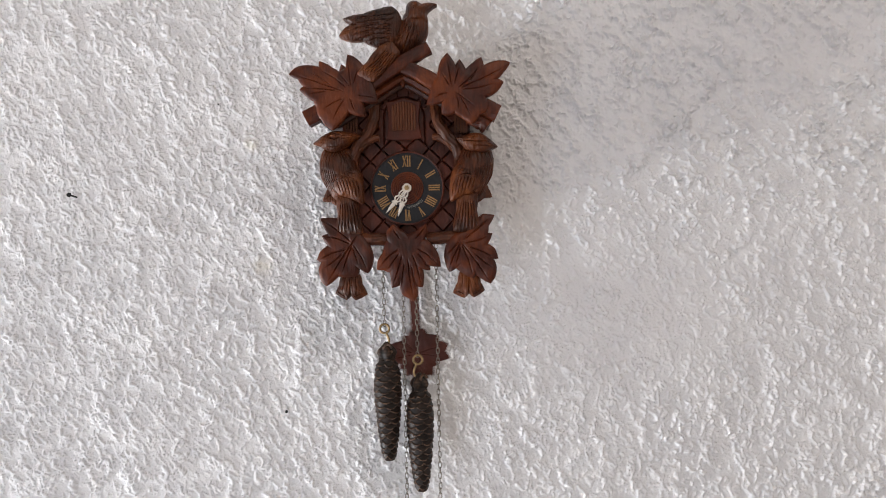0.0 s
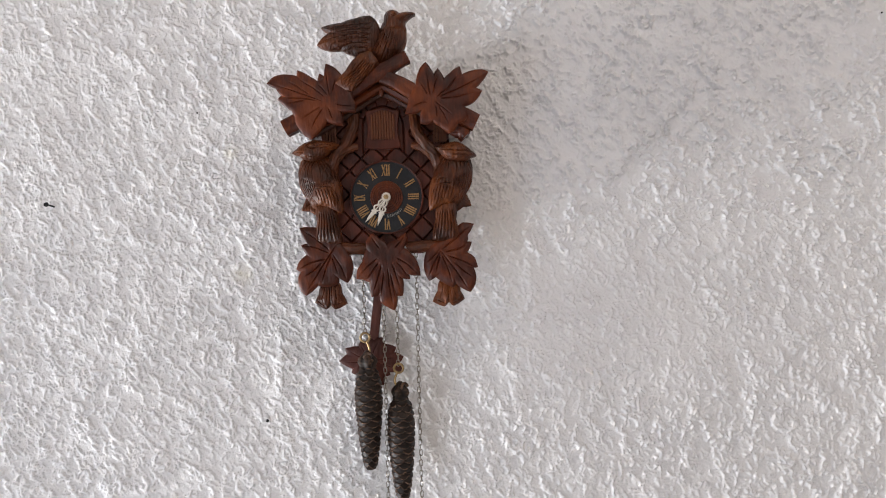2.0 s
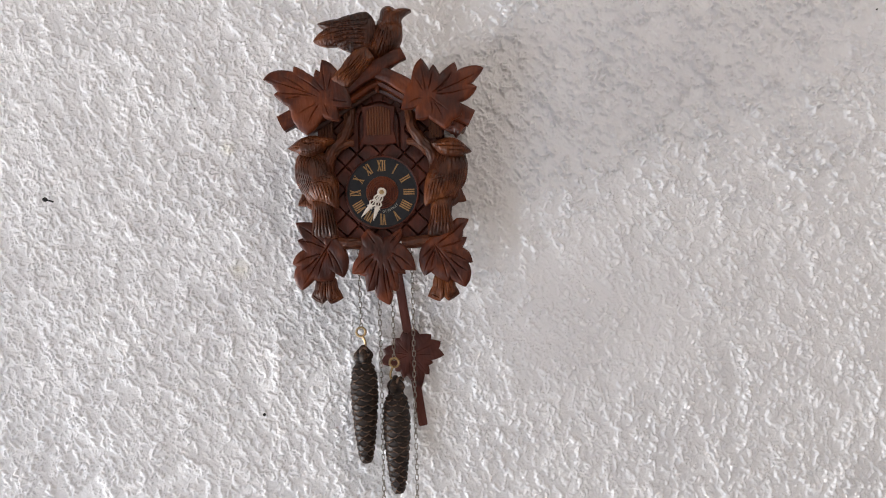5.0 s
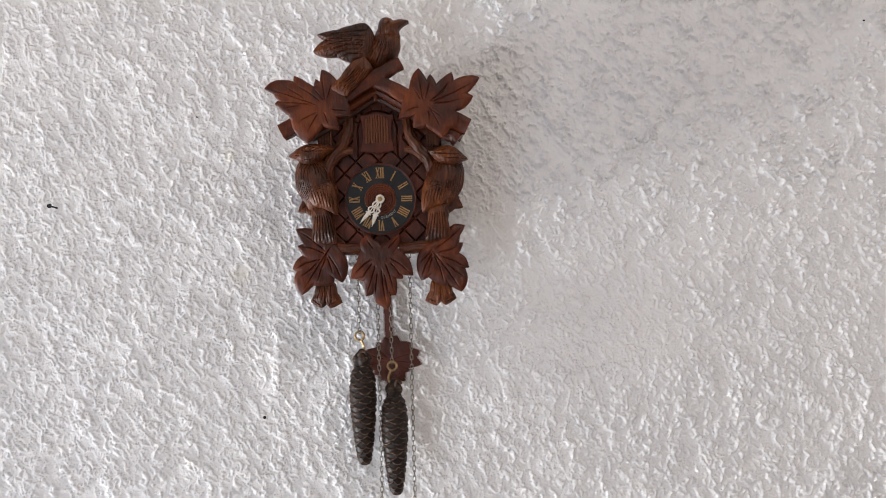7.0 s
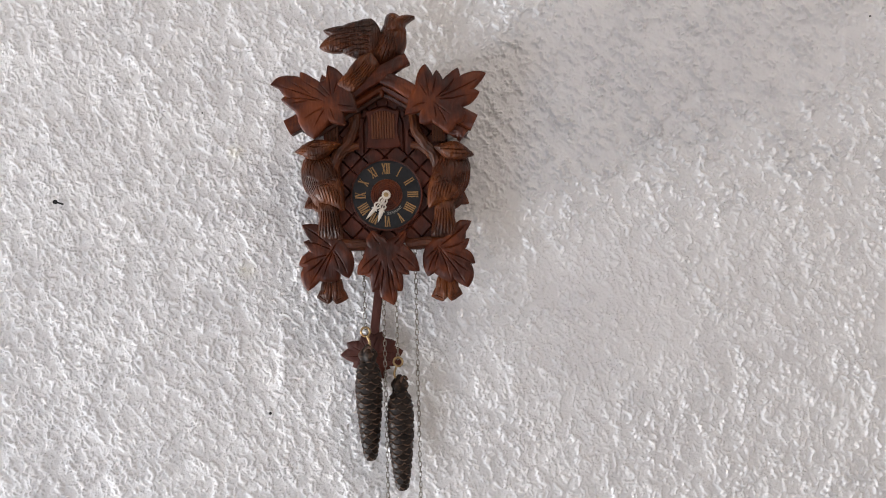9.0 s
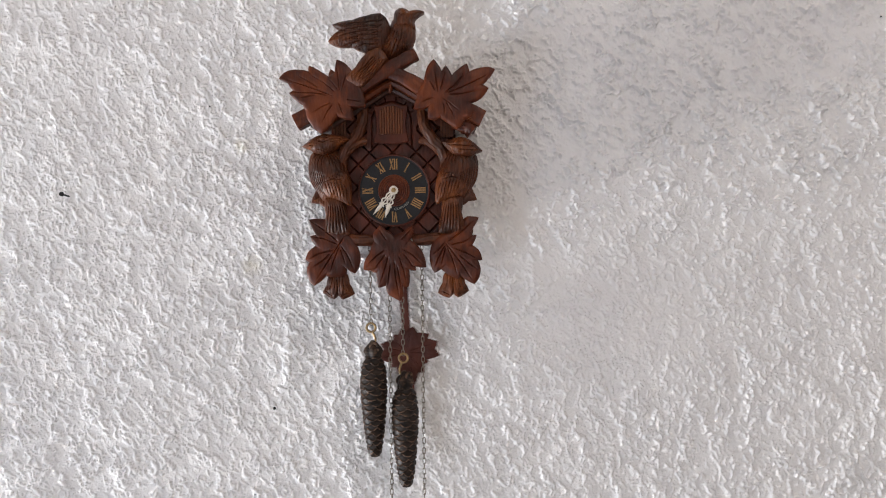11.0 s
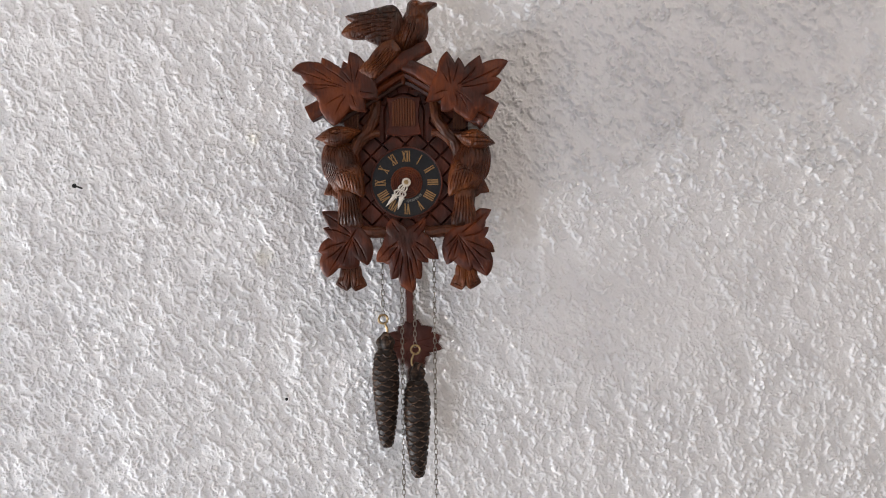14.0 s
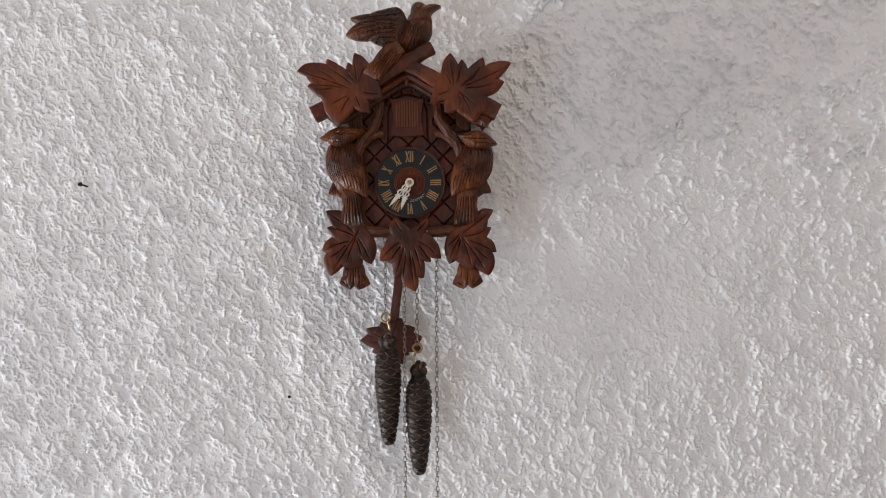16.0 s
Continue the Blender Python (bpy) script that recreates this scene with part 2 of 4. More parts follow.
def carve(outline, centre, y0, thick, height, grooves=(), power=6.0, soft=True, rings=34, step=0.8, curl=0.0, turn=0.0):
    """A carved piece facing -y, in mm: star-shaped about its centre, rounded to its edge, with knife cuts of (line, depth, width)."""
    c = np.array(centre, float)
    out = edge_line(outline, soft, step) - c
    s = (np.arange(1, rings + 1) / rings) ** 0.85
    p = out[None] * s[:, None, None]
    reach = np.hypot(out[:, 0], out[:, 1]).max()
    rad, ang = np.hypot(p[..., 0], p[..., 1]) / reach, np.arctan2(p[..., 1], p[..., 0])
    h = height * (1 - s[:, None] ** power) + curl * rad ** 2 * np.sin(2 * ang + turn)
    p = p + c
    h = h + 0.35 * np.sin(p[..., 0] * 0.23 + c[1]) * np.sin(p[..., 1] * 0.27 + c[0])
    for line, deep, wide in grooves:
        L = np.array(line, float)
        seg = np.hypot(*(L[1:] - L[:-1]).T)
        total, gone = seg.sum(), 0.0
        best, along = np.full(h.shape, 1e9), np.zeros(h.shape)
        for a, b, l in zip(L, L[1:], seg):
            t = np.clip(((p - a) @ (b - a)) / (l * l), 0, 1)
            d = np.hypot(p[..., 0] - a[0] - t * (b - a)[0], p[..., 1] - a[1] - t * (b - a)[1])
            m = d < best
            best, along = np.where(m, d, best), np.where(m, (gone + t * l) / total, along)
            gone += l
        fade = np.clip(along / 0.12, 0.15, 1) * np.clip((1 - along) / 0.35, 0, 1)
        h = h - deep * fade * (np.clip(1 - best / wide, 0, 1) + 0.22 * np.exp(-(best / (wide * 3.2)) ** 2))
    n = len(out)
    front = np.stack((p[..., 0], y0 - h, p[..., 1]), -1).reshape(-1, 3)
    back = np.stack((out[:, 0] + c[0], np.full(n, y0 + thick), out[:, 1] + c[1]), -1)
    ends = np.array(((c[0], float(y0 - h[0].mean()), c[1]), (c[0], y0 + thick, c[1])))
    co = np.concatenate((front, back, ends)) * MM
    faces = []
    top = (rings + 1) * n
    for k in range(n):
        q = (k + 1) % n
        faces.append((top, k, q))
        for j in range(rings):
            faces.append((j * n + k, (j + 1) * n + k, (j + 1) * n + q, j * n + q))
        faces.append((top + 1, rings * n + q, rings * n + k))
    me = bpy.data.meshes.new("carved")
    me.from_pydata(co.tolist(), [], faces)
    bm = bmesh.new()
    bm.from_mesh(me)
    bpy.data.meshes.remove(me)
    return bm


def star(edge, centre):
    """Points from angle and reach round a centre."""
    return [(centre[0] + r * math.cos(radians(a)), centre[1] + r * math.sin(radians(a))) for a, r in edge]


def veins(centre, rays, deep=1.5, wide=1.0):
    """Knife cuts running out from where a leaf's veins meet, with a short one beside each long one."""
    lines = []
    for a, l in rays:
        u = Vector((math.cos(radians(a)), math.sin(radians(a))))
        v = Vector((-u.y, u.x))
        o = Vector(centre)
        lines.append(([o + u * 3, o + u * l * 0.5 + v * 0.8, o + u * l * 0.9], deep, wide))
        if l > 36:
            lines.append(([o + u * l * 0.2 + v * 2.2, o + u * l * 0.42 + v * 4.6, o + u * l * 0.62 + v * 7.5], deep * 0.8, wide * 0.9))
            lines.append(([o + u * l * 0.2 - v * 2.2, o + u * l * 0.40 - v * 4.4, o + u * l * 0.55 - v * 6.6], deep * 0.8, wide * 0.9))
    return lines


def join(bm, other):
    """Takes over the mesh of another bmesh."""
    me = bpy.data.meshes.new("joined")
    other.to_mesh(me)
    other.free()
    bm.from_mesh(me)
    bpy.data.meshes.remove(me)


def perlin(X, Y, seed):
    """Gradient noise on arrays."""
    rng = np.random.RandomState(seed)
    ang = rng.rand(256, 256) * 2 * np.pi
    gx, gy = np.cos(ang), np.sin(ang)
    xi, yi = np.floor(X).astype(int), np.floor(Y).astype(int)
    fx, fy = X - xi, Y - yi
    u, v = fx ** 3 * (fx * (fx * 6 - 15) + 10), fy ** 3 * (fy * (fy * 6 - 15) + 10)

    def corner(i, j):
        a, b = (xi + i) & 255, (yi + j) & 255
        return gx[a, b] * (fx - i) + gy[a, b] * (fy - j)
    top = corner(0, 0) * (1 - u) + corner(1, 0) * u
    low = corner(0, 1) * (1 - u) + corner(1, 1) * u
    return (top * (1 - v) + low * v) * 1.5


def grid_mesh(name, P, keep=None):
    """A mesh from an array of points, rows by columns."""
    r, c = P.shape[:2]
    idx = np.arange(r * c).reshape(r, c)
    q = np.stack((idx[:-1, :-1], idx[:-1, 1:], idx[1:, 1:], idx[1:, :-1]), -1).reshape(-1, 4)
    if keep is not None:
        q = q[keep[:-1, :-1].reshape(-1)]
    me = bpy.data.meshes.new(name)
    me.vertices.add(r * c)
    me.vertices.foreach_set("co", P.reshape(-1).astype(np.float32))
    me.loops.add(q.size)
    me.loops.foreach_set("vertex_index", q.reshape(-1).astype(np.int32))
    me.polygons.add(len(q))
    me.polygons.foreach_set("loop_start", (np.arange(len(q)) * 4).astype(np.int32))
    me.update(calc_edges=True)
    me.validate()
    me.shade_smooth()
    return me


# ---------------------------------------------------------------- room
WX, EX, SY, TOP = -3.0, 2.2, -2.1, 4.0


def smooth(a, b, v):
    t = np.clip((v - a) / (b - a), 0, 1)
    return t * t * (3 - 2 * t)


def wall_relief(X, Z):
    """Depth in metres of the thrown plaster coat: crumbly raised patches over a flatter ground."""
    x, z = X * 1000, Z * 1000
    wx = x + 3.0 * perlin(x / 13, z / 13, 1) + 1.3 * perlin(x / 4.2, z / 4.2, 12)
    wz = z + 3.0 * perlin(x / 13 + 40, z / 13, 2) + 1.3 * perlin(x / 4.2, z / 4.2 + 60, 13)

    def coat(lean, long, seed, size=1.0):
        """Lumps drawn out along the trowel's lean."""
        a = (wx * math.sin(lean) - wz * math.cos(lean)) * long / size
        b = (wx * math.cos(lean) + wz * math.sin(lean)) / size
        big, mid, small = perlin(a / 22, b / 22, seed), perlin(a / 8.8, b / 8.8, seed + 1), perlin(a / 4.4, b / 4.2, seed + 2)
        return big, mid, small

    # slanting lumps over most of the wall, upright ones low beside the weights, flatter-lying ones up beside the clock
    slant, upright, lying = coat(radians(32), 0.66, 3), coat(radians(16), 0.72, 23), coat(radians(46), 0.6, 33, 1.2)
    low = smooth(1640, 1520, z) * smooth(20, 130, x)
    high = smooth(1680, 1780, z) * smooth(60, 180, x)
    big, mid, small = (p + (q - p) * low + (r - p) * high for p, q, r in zip(slant, upright, lying))
    fine = perlin(wx / 2.6, wz / 2.6, 6)
    patch = smooth(-0.5, 0.5, perlin(x / 38, z / 38, 7) + 0.7 * perlin(x / 90, z / 90, 17))
    much = (0.70 + 0.50 * patch) * (1 - 0.2 * smooth(-150, -330, x) * smooth(1680, 1820, z) + 0.8 * high - 0.1 * low)
    f = 0.40 * big + 0.72 * mid + 0.66 * small + 0.42 * fine
    crest = smooth(-0.12, 0.62, f)
    wave = 1.9 * perlin(x / 120, z / 120, 8) + 1.1 * perlin(x / 52, z / 60, 18)
    return (wave + 1.0 * big + much * (2.0 * crest + 0.6 * mid + 0.5 * small + 0.42 * fine)) * MM


def build_clock_wall():
    xs = np.concatenate((np.linspace(WX - 0.1, -0.56, 8)[:-1], np.arange(-0.56, 0.66, 0.00092), np.linspace(0.66, EX + 0.1, 10)[1:]))
    zs = np.concatenate((np.linspace(0, 1.34, 10)[:-1], np.arange(1.34, 2.05, 0.00092), np.linspace(2.05, TOP, 6)[1:]))
    X, Z = np.meshgrid(xs, zs)
    P = np.stack((X, 0.002 - wall_relief(X, Z), Z), -1)
    ob = new("wall_north", grid_mesh("wall_north", P))
    ob.data.materials.append(PLASTER)
    tagged(ob, "rough white stippled plaster wall behind the clock", "wall", kind="structure")
    bm = bmesh.new()
    box(bm, WX - 0.1, EX + 0.1, 0.02, 0.2, 0, TOP)
    tagged(part("wall_core", bm, PAINT, ob), "plain masonry behind the plaster", kind="structure")


def slab(name, x0, x1, y0, y1, z0, z1, mat, label, cat):
    bm = bmesh.new()
    box(bm, x0, x1, y0, y1, z0, z1)
    ob = new(name, finish(name, bm, mat))
    return tagged(ob, label, cat, kind="structure")


def wall_with_openings(name, axis, at, out, a0, a1, openings, label):
    """A wall across an axis with openings (from, to, foot, head), in order along the wall."""
    bm = bmesh.new()
    lo, hi = min(at, out), max(at, out)
    spans, last = [], a0
    for o0, o1, z0, z1 in openings:
        spans += [(last, o0, 0, TOP), (o0, o1, 0, z0), (o0, o1, z1, TOP)]
        last = o1
    for u0, u1, w0, w1 in spans + [(last, a1, 0, TOP)]:
        if axis == "x":
            box(bm, lo, hi, u0, u1, w0, w1)
        else:
            box(bm, u0, u1, lo, hi, w0, w1)
    ob = new(name, finish(name, bm, PAINT))
    tagged(ob, label, "wall", kind="structure")


def build_room():
    build_clock_wall()
    # out-of-view walls, floor and ceiling, added to enclose and bounce the light
    wall_with_openings("wall_west", "x", WX, WX - 0.12, SY, 0, [(-0.88, -0.06, 0.03, 0.82)], "unseen cream wall with a low opening for the side daylight")
    wall_with_openings("wall_south", "y", SY, SY - 0.12, WX, EX, [(-1.92, -0.98, 0.08, 1.22), (0.13, 1.67, 2.88, 3.82)], "unseen cream wall with two openings added for the fill lamps")
    slab("wall_east", EX, EX + 0.12, SY, 0, 0, TOP, PAINT, "unseen cream side wall added to bounce light", "wall")
    slab("floor", WX - 0.12, EX + 0.12, SY - 0.12, 0.2, -0.1, 0, BOARDS, "unseen pale brown wooden floor added to bounce light", "floor")
    slab("ceiling", WX - 0.12, EX + 0.12, SY - 0.12, 0.2, TOP, TOP + 0.1, PAINT, "unseen cream ceiling added to bounce light", "ceiling")


def build_nail():
    bm = bmesh.new()
    c = Vector((-0.401, 0, 1.757))
    tube(bm, [c + Vector((-0.001, 0.004, -0.0015)), c + Vector((-0.0005, -0.015, 0.0006))], [0.0011], 10)
    tube(bm, [c + Vector((-0.0005, -0.0148, 0.0006)), c + Vector((-0.0005, -0.0165, 0.0006))], [0.0028, 0.0024], 12)
    ob = new("nail", finish("nail", bm, IRON))
    tagged(ob, "black round-headed nail sticking out of the plaster", "nail")
    for x, z, r in ((-0.1565, 1.496, 0.0019), (-0.227, 1.860, 0.0009), (0.569, 1.9495, 0.0010)):
        bm = bmesh.new()
        ball(bm, (x, -0.0012, z), (r, 0.0016, r), seg=10)
        ob = new("wall_plug", finish("wall_plug", bm, IRON))
        tagged(ob, "tiny dark filled hole in the plaster", "hole", group="holes in the plaster")


# ---------------------------------------------------------------- clock
Z0 = 1.75
clock = tagged(empty("cuckoo_clock", (0, 0, Z0)), "carved red-brown wooden cuckoo clock with leaves and birds on the wall", "cuckoo clock")

BOB = [(80, 30), (43, 33), (22, 38), (358, 39), (339, 28), (313, 32), (287, 41), (254, 29), (228, 26), (196, 36), (169, 32), (133, 25), (109, 27)]

# toothed upper leaves as points, from the outer tip round
UP_LEFT = [(-116.9, 117.8), (-111.6, 123.6), (-104.6, 126.5), (-95.6, 126.8), (-86, 125), (-85.1, 130.7), (-78.6, 127.9), (-71.7, 123.4), (-64.8, 119), (-57.3, 122.2), (-56, 136.3), (-49.6, 133.9), (-43.7, 128.9),
           (-38.2, 121.3), (-33, 111), (-27.8, 96.1), (-26.9, 86.6), (-34.3, 86.1), (-41.1, 86.6), (-40.1, 73.3), (-48.4, 74.2), (-56, 77.3), (-60.4, 71.8), (-65.5, 66), (-72.6, 59.8), (-79.5, 63.6), (-83.5, 69.2),
           (-87.9, 76.2), (-89.2, 84.1), (-92.1, 89.7), (-100.1, 95.2), (-106, 101.6), (-102.3, 104.9), (-107.8, 113.1)]
UP_RIGHT = [(45.7, 134.7), (39.3, 127.6), (36.2, 117.8), (35.1, 110.9), (29.5, 102.1), (27, 93.3), (23.8, 83), (33.2, 83), (39.4, 85), (38.6, 73.2), (46, 71.7), (52, 73.8), (58.9, 68.8), (68.7, 62), (72.7, 64),
            (77.1, 70.9), (83.7, 73.4), (85.9, 77.3), (86.1, 81.6), (84.2, 88.5), (94.7, 93.3), (102.2, 103.4), (96, 107), (102.8, 113.8), (109.3, 122.8), (102.9, 125.4), (91, 124.4), (82.5, 121), (80.2, 129.8),
            (71.3, 124.1), (64.3, 118), (57.9, 128.2), (53.9, 122.2), (50.6, 128.4)]
# lower leaves as points, from the upper outer tip round
LOW_LEFT = [(-92, -29.7), (-75.7, -29.5), (-60.5, -40.3), (-49.3, -46.5), (-39.3, -60.9), (-36.8, -72.2), (-39.6, -83.4), (-43.1, -88.5), (-51.9, -83.3), (-53, -90), (-61.2, -92), (-74.5, -90.9),
            (-87, -101), (-93.1, -94.2), (-94.4, -82.9), (-91.8, -75.7), (-96, -73), (-92.6, -64.5), (-84.9, -58), (-90.5, -48.1), (-84.4, -46)]
LOW_RIGHT = [(90.7, -30.5), (84.3, -41.8), (83.5, -49), (88, -49.4), (83.2, -60.1), (90.2, -65.3), (93.6, -76.1), (89.1, -76.5), (91.7, -84.7), (90, -94.8), (84.8, -101.8), (70.1, -92.6),
             (67, -96.5), (49.3, -85.3), (42.2, -89), (38.2, -80.1), (37.3, -68.8), (40.4, -57.7), (49.7, -48.6), (59.8, -46), (68.1, -38), (78.3, -29)]
MIDDLE = [(-21.5, -54), (-22.4, -45.8), (-15.2, -37.8), (-8.1, -42.9), (0, -49), (9.1, -45.1), (19.4, -38.1), (20.3, -46.3), (17.2, -53.3), (27.2, -62.6), (31.2, -69.7), (33.5, -83), (21.9, -81.8),
          (22.5, -86.3), (15, -85.4), (15.7, -96), (14.2, -103.8), (8.5, -103.1), (8.4, -112.3), (5.2, -118.4), (-0.8, -115.2), (-7.9, -110.1), (-9.9, -101.9), (-18, -103.9), (-18.8, -93.7),
          (-19.9, -88), (-25.6, -85.5), (-33.1, -84.4), (-32, -75.2), (-26.8, -67.1)]


def gable(x):
    return 118 - 0.60 * abs(x)


def build_case():
    bm = bmesh.new()
    box(bm, -0.060, 0.060, -0.076, -0.006, -0.050, 0.078, 0.0012)
    part("case", bm, WOOD_DARK, clock, "dark box behind the carved front")
    # carved front: diamond lattice cut into the board
    step = 0.5
    xs, zs = np.arange(-67, 67.1, step), np.arange(-52, 118, step)
    X, Z = np.meshgrid(xs, zs)
    g = np.zeros_like(X)
    for s in (1, -1):
        u = (X + 1.0 + s * (Z - 41.6)) / 25.1
        d = np.abs(u - np.round(u)) * 25.1 * 0.707
        g = np.maximum(g, np.clip(1.05 - d, 0, 0.6))
    # arch of cut blocks over the little door
    ax = np.abs(X + 1.8)
    inner, outer = np.hypot(ax / 21.5, np.clip(Z - 74, 0, None) / 22), np.hypot(ax / 27, np.clip(Z - 74, 0, None) / 28.5)
    over = (Z > 52) & (outer < 1.0)
    g = np.where(over, 0, g)
    g = np.where((Z > 46) & (Z < 100), np.maximum(g, np.clip(0.75 - np.abs(inner - 1) * 14, 0, 0.6)), g)
    around = np.degrees(np.arctan2(Z - 74, X + 1.8)) / 26
    g = np.where(over & (inner > 1) & (Z > 76), np.maximum(g, np.clip(0.6 - np.abs(around - np.round(around)) * 11, 0, 0.3)), g)
    Y = -82 + g * 6.8 + 0.25 * perlin(X / 6, Z / 20, 11)
    P = np.stack((X, Y, Z), -1) * MM
    keep = (Z < gable(X) - 4)
    front = new("front_panel", grid_mesh("front_panel", P, keep))
    front.data.materials.append(WOOD_RED)
    front.parent = clock
    tagged(front, "red-brown front board with cut diamond lattice")
    bm = bmesh.new()
    box(bm, -0.067, 0.067, -0.0774, -0.0755, -0.052, 0.074)
    part("front_backing", bm, WOOD_DARK, clock)
    # roof boards
    for s in (-1, 1):
        bm = bmesh.new()
        a, b = Vector((0, 0, 0.122)), Vector((s * 0.088, 0, 0.070))
        n = Vector((s * 0.052, 0, 0.088)).normalized() * 0.007
        ring = [a, b, b + n, a + Vector((0, 0, 0.0082))]
        f = [bm.verts.new(p + Vector((0, -0.092, 0))) for p in ring]
        k = [bm.verts.new(p + Vector((0, -0.004, 0))) for p in ring]
        bm.faces.new(f)
        bm.faces.new(k[::-1])
        for i in range(4):
            bm.faces.new((f[i], f[(i + 1) % 4], k[(i + 1) % 4], k[i]))
        part("roof_board", bm, WOOD_DARK, clock)
    # arched moulding under the gable
    for s in (-1, 1):
        for off, w, y in ((0, 4.6, -93), (-6.5, 3.4, -89)):
            bm = bmesh.new()
            pts = [(0, y, 114 + off), (s * 8, y, 110.5 + off), (s * 22, y, 102 + off), (s * 46, y, 88 + off), (s * 72, y, 73 + off)]
            tube(bm, [p * MM for p in spline(pts, 4)], [w * MM], 8, 1.2)
            part("gable_moulding", bm, WOOD if off == 0 else WOOD_DARK, clock)
    bm = bmesh.new()
    ball(bm, (-0.001, -0.096, 0.1075), (0.0026, 0.003, 0.0045), seg=10)
    part("keystone", bm, WOOD, clock)


def log(pts, radii, ridges=0.075, square=0.0):
    bm = bmesh.new()
    pts = spline([Vector(p) * MM for p in pts], 9)
    n = len(pts)
    rr = [MM * (radii[0] + (radii[1] - radii[0]) * i / (n - 1)) for i in range(n)]
    tube(bm, pts, rr, 54, 0.9, 0.05, ridges, square)
    return bm


def build_branches():
    part("gable_branch", log([(27, -100, 142), (10, -101, 133), (-20, -100, 116), (-60, -99, 93), (-101.5, -98, 73)], (6.5, 8.8), 0.03, 0.9), WOOD, clock)
    part("gable_branch", log([(-8, -98, 127), (14, -101, 117), (40, -101, 101), (70, -99, 86), (96, -98, 73)], (7.0, 9.0), 0.03, 0.9), WOOD, clock)
    bm = log([(66, -93, 72), (80, -94, 66), (86, -94, 61)], (8, 9))
    part("branch_stub", bm, WOOD, clock)
    for s in (-1, 1):
        bm = log([(s * 31.5, -84, 92), (s * 32.3, -88, 78), (s * 34.5, -90, 67), (s * 42, -91, 54), (s * 51, -90, 44), (s * 55.5, -88, 32), (s * 57, -86, 18)], (5.4, 6.2))
        part("side_branch", bm, WOOD_PALE, clock)
        bm = log([(s * 28.5, -88, 53), (s * 36, -90, 51.5), (s * 43, -90.5, 47.5), (s * 51, -89, 40)], (3.6, 4.6))
        part("side_branch", bm, WOOD_PALE, clock)
        bm = log([(s * 20, -86, -54), (s * 36, -88, -53), (s * 52, -87, -52)], (6.0, 6.5))
        part("bottom_branch", bm, WOOD_PALE, clock)
        # forked stem below the lower leaf, its two ends sawn off
        cuts = [([(s * 76, -106), (s * 71, -110.5), (s * 66, -112.5)], 1.4, 0.9), ([(s * 59, -113), (s * 54, -110.5), (s * 48, -108)], 1.4, 0.9), ([(s * 62.3, -92), (s * 62.2, -103), (s * 62.3, -112)], 1.6, 1.1)]
        cuts += [([(s * (66 - 3.2 * k), -90), (s * (68.5 - 4.2 * k), -99), (s * (72 - 6 * k), -108)], 0.9, 0.6) for k in range(4)]
        part("forked_stem", carve([(s * 62.5, -84), (s * 73, -92), (s * 75, -101), (s * 79, -109), (s * 67.1, -116.4), (s * 62.3, -112), (s * 57.6, -116.8), (s * 45.2, -111), (s * 50.5, -100), (s * 52.4, -90)],
                                  (s * 62.3, -101), -86, 6, 6, cuts, 3, False, 28), WOOD_BIRD, clock)
        # fluted shutter beside the birds
        bm = bmesh.new()
        for k in range(5):
            x = s * (52 + k * 2.9)
            box(bm, (x - 1.2) * MM, (x + 1.2) * MM, -0.0855, -0.079, 0.056, 0.079, 0.0006)
        part("fluted_shutter", bm, SLAT, clock)


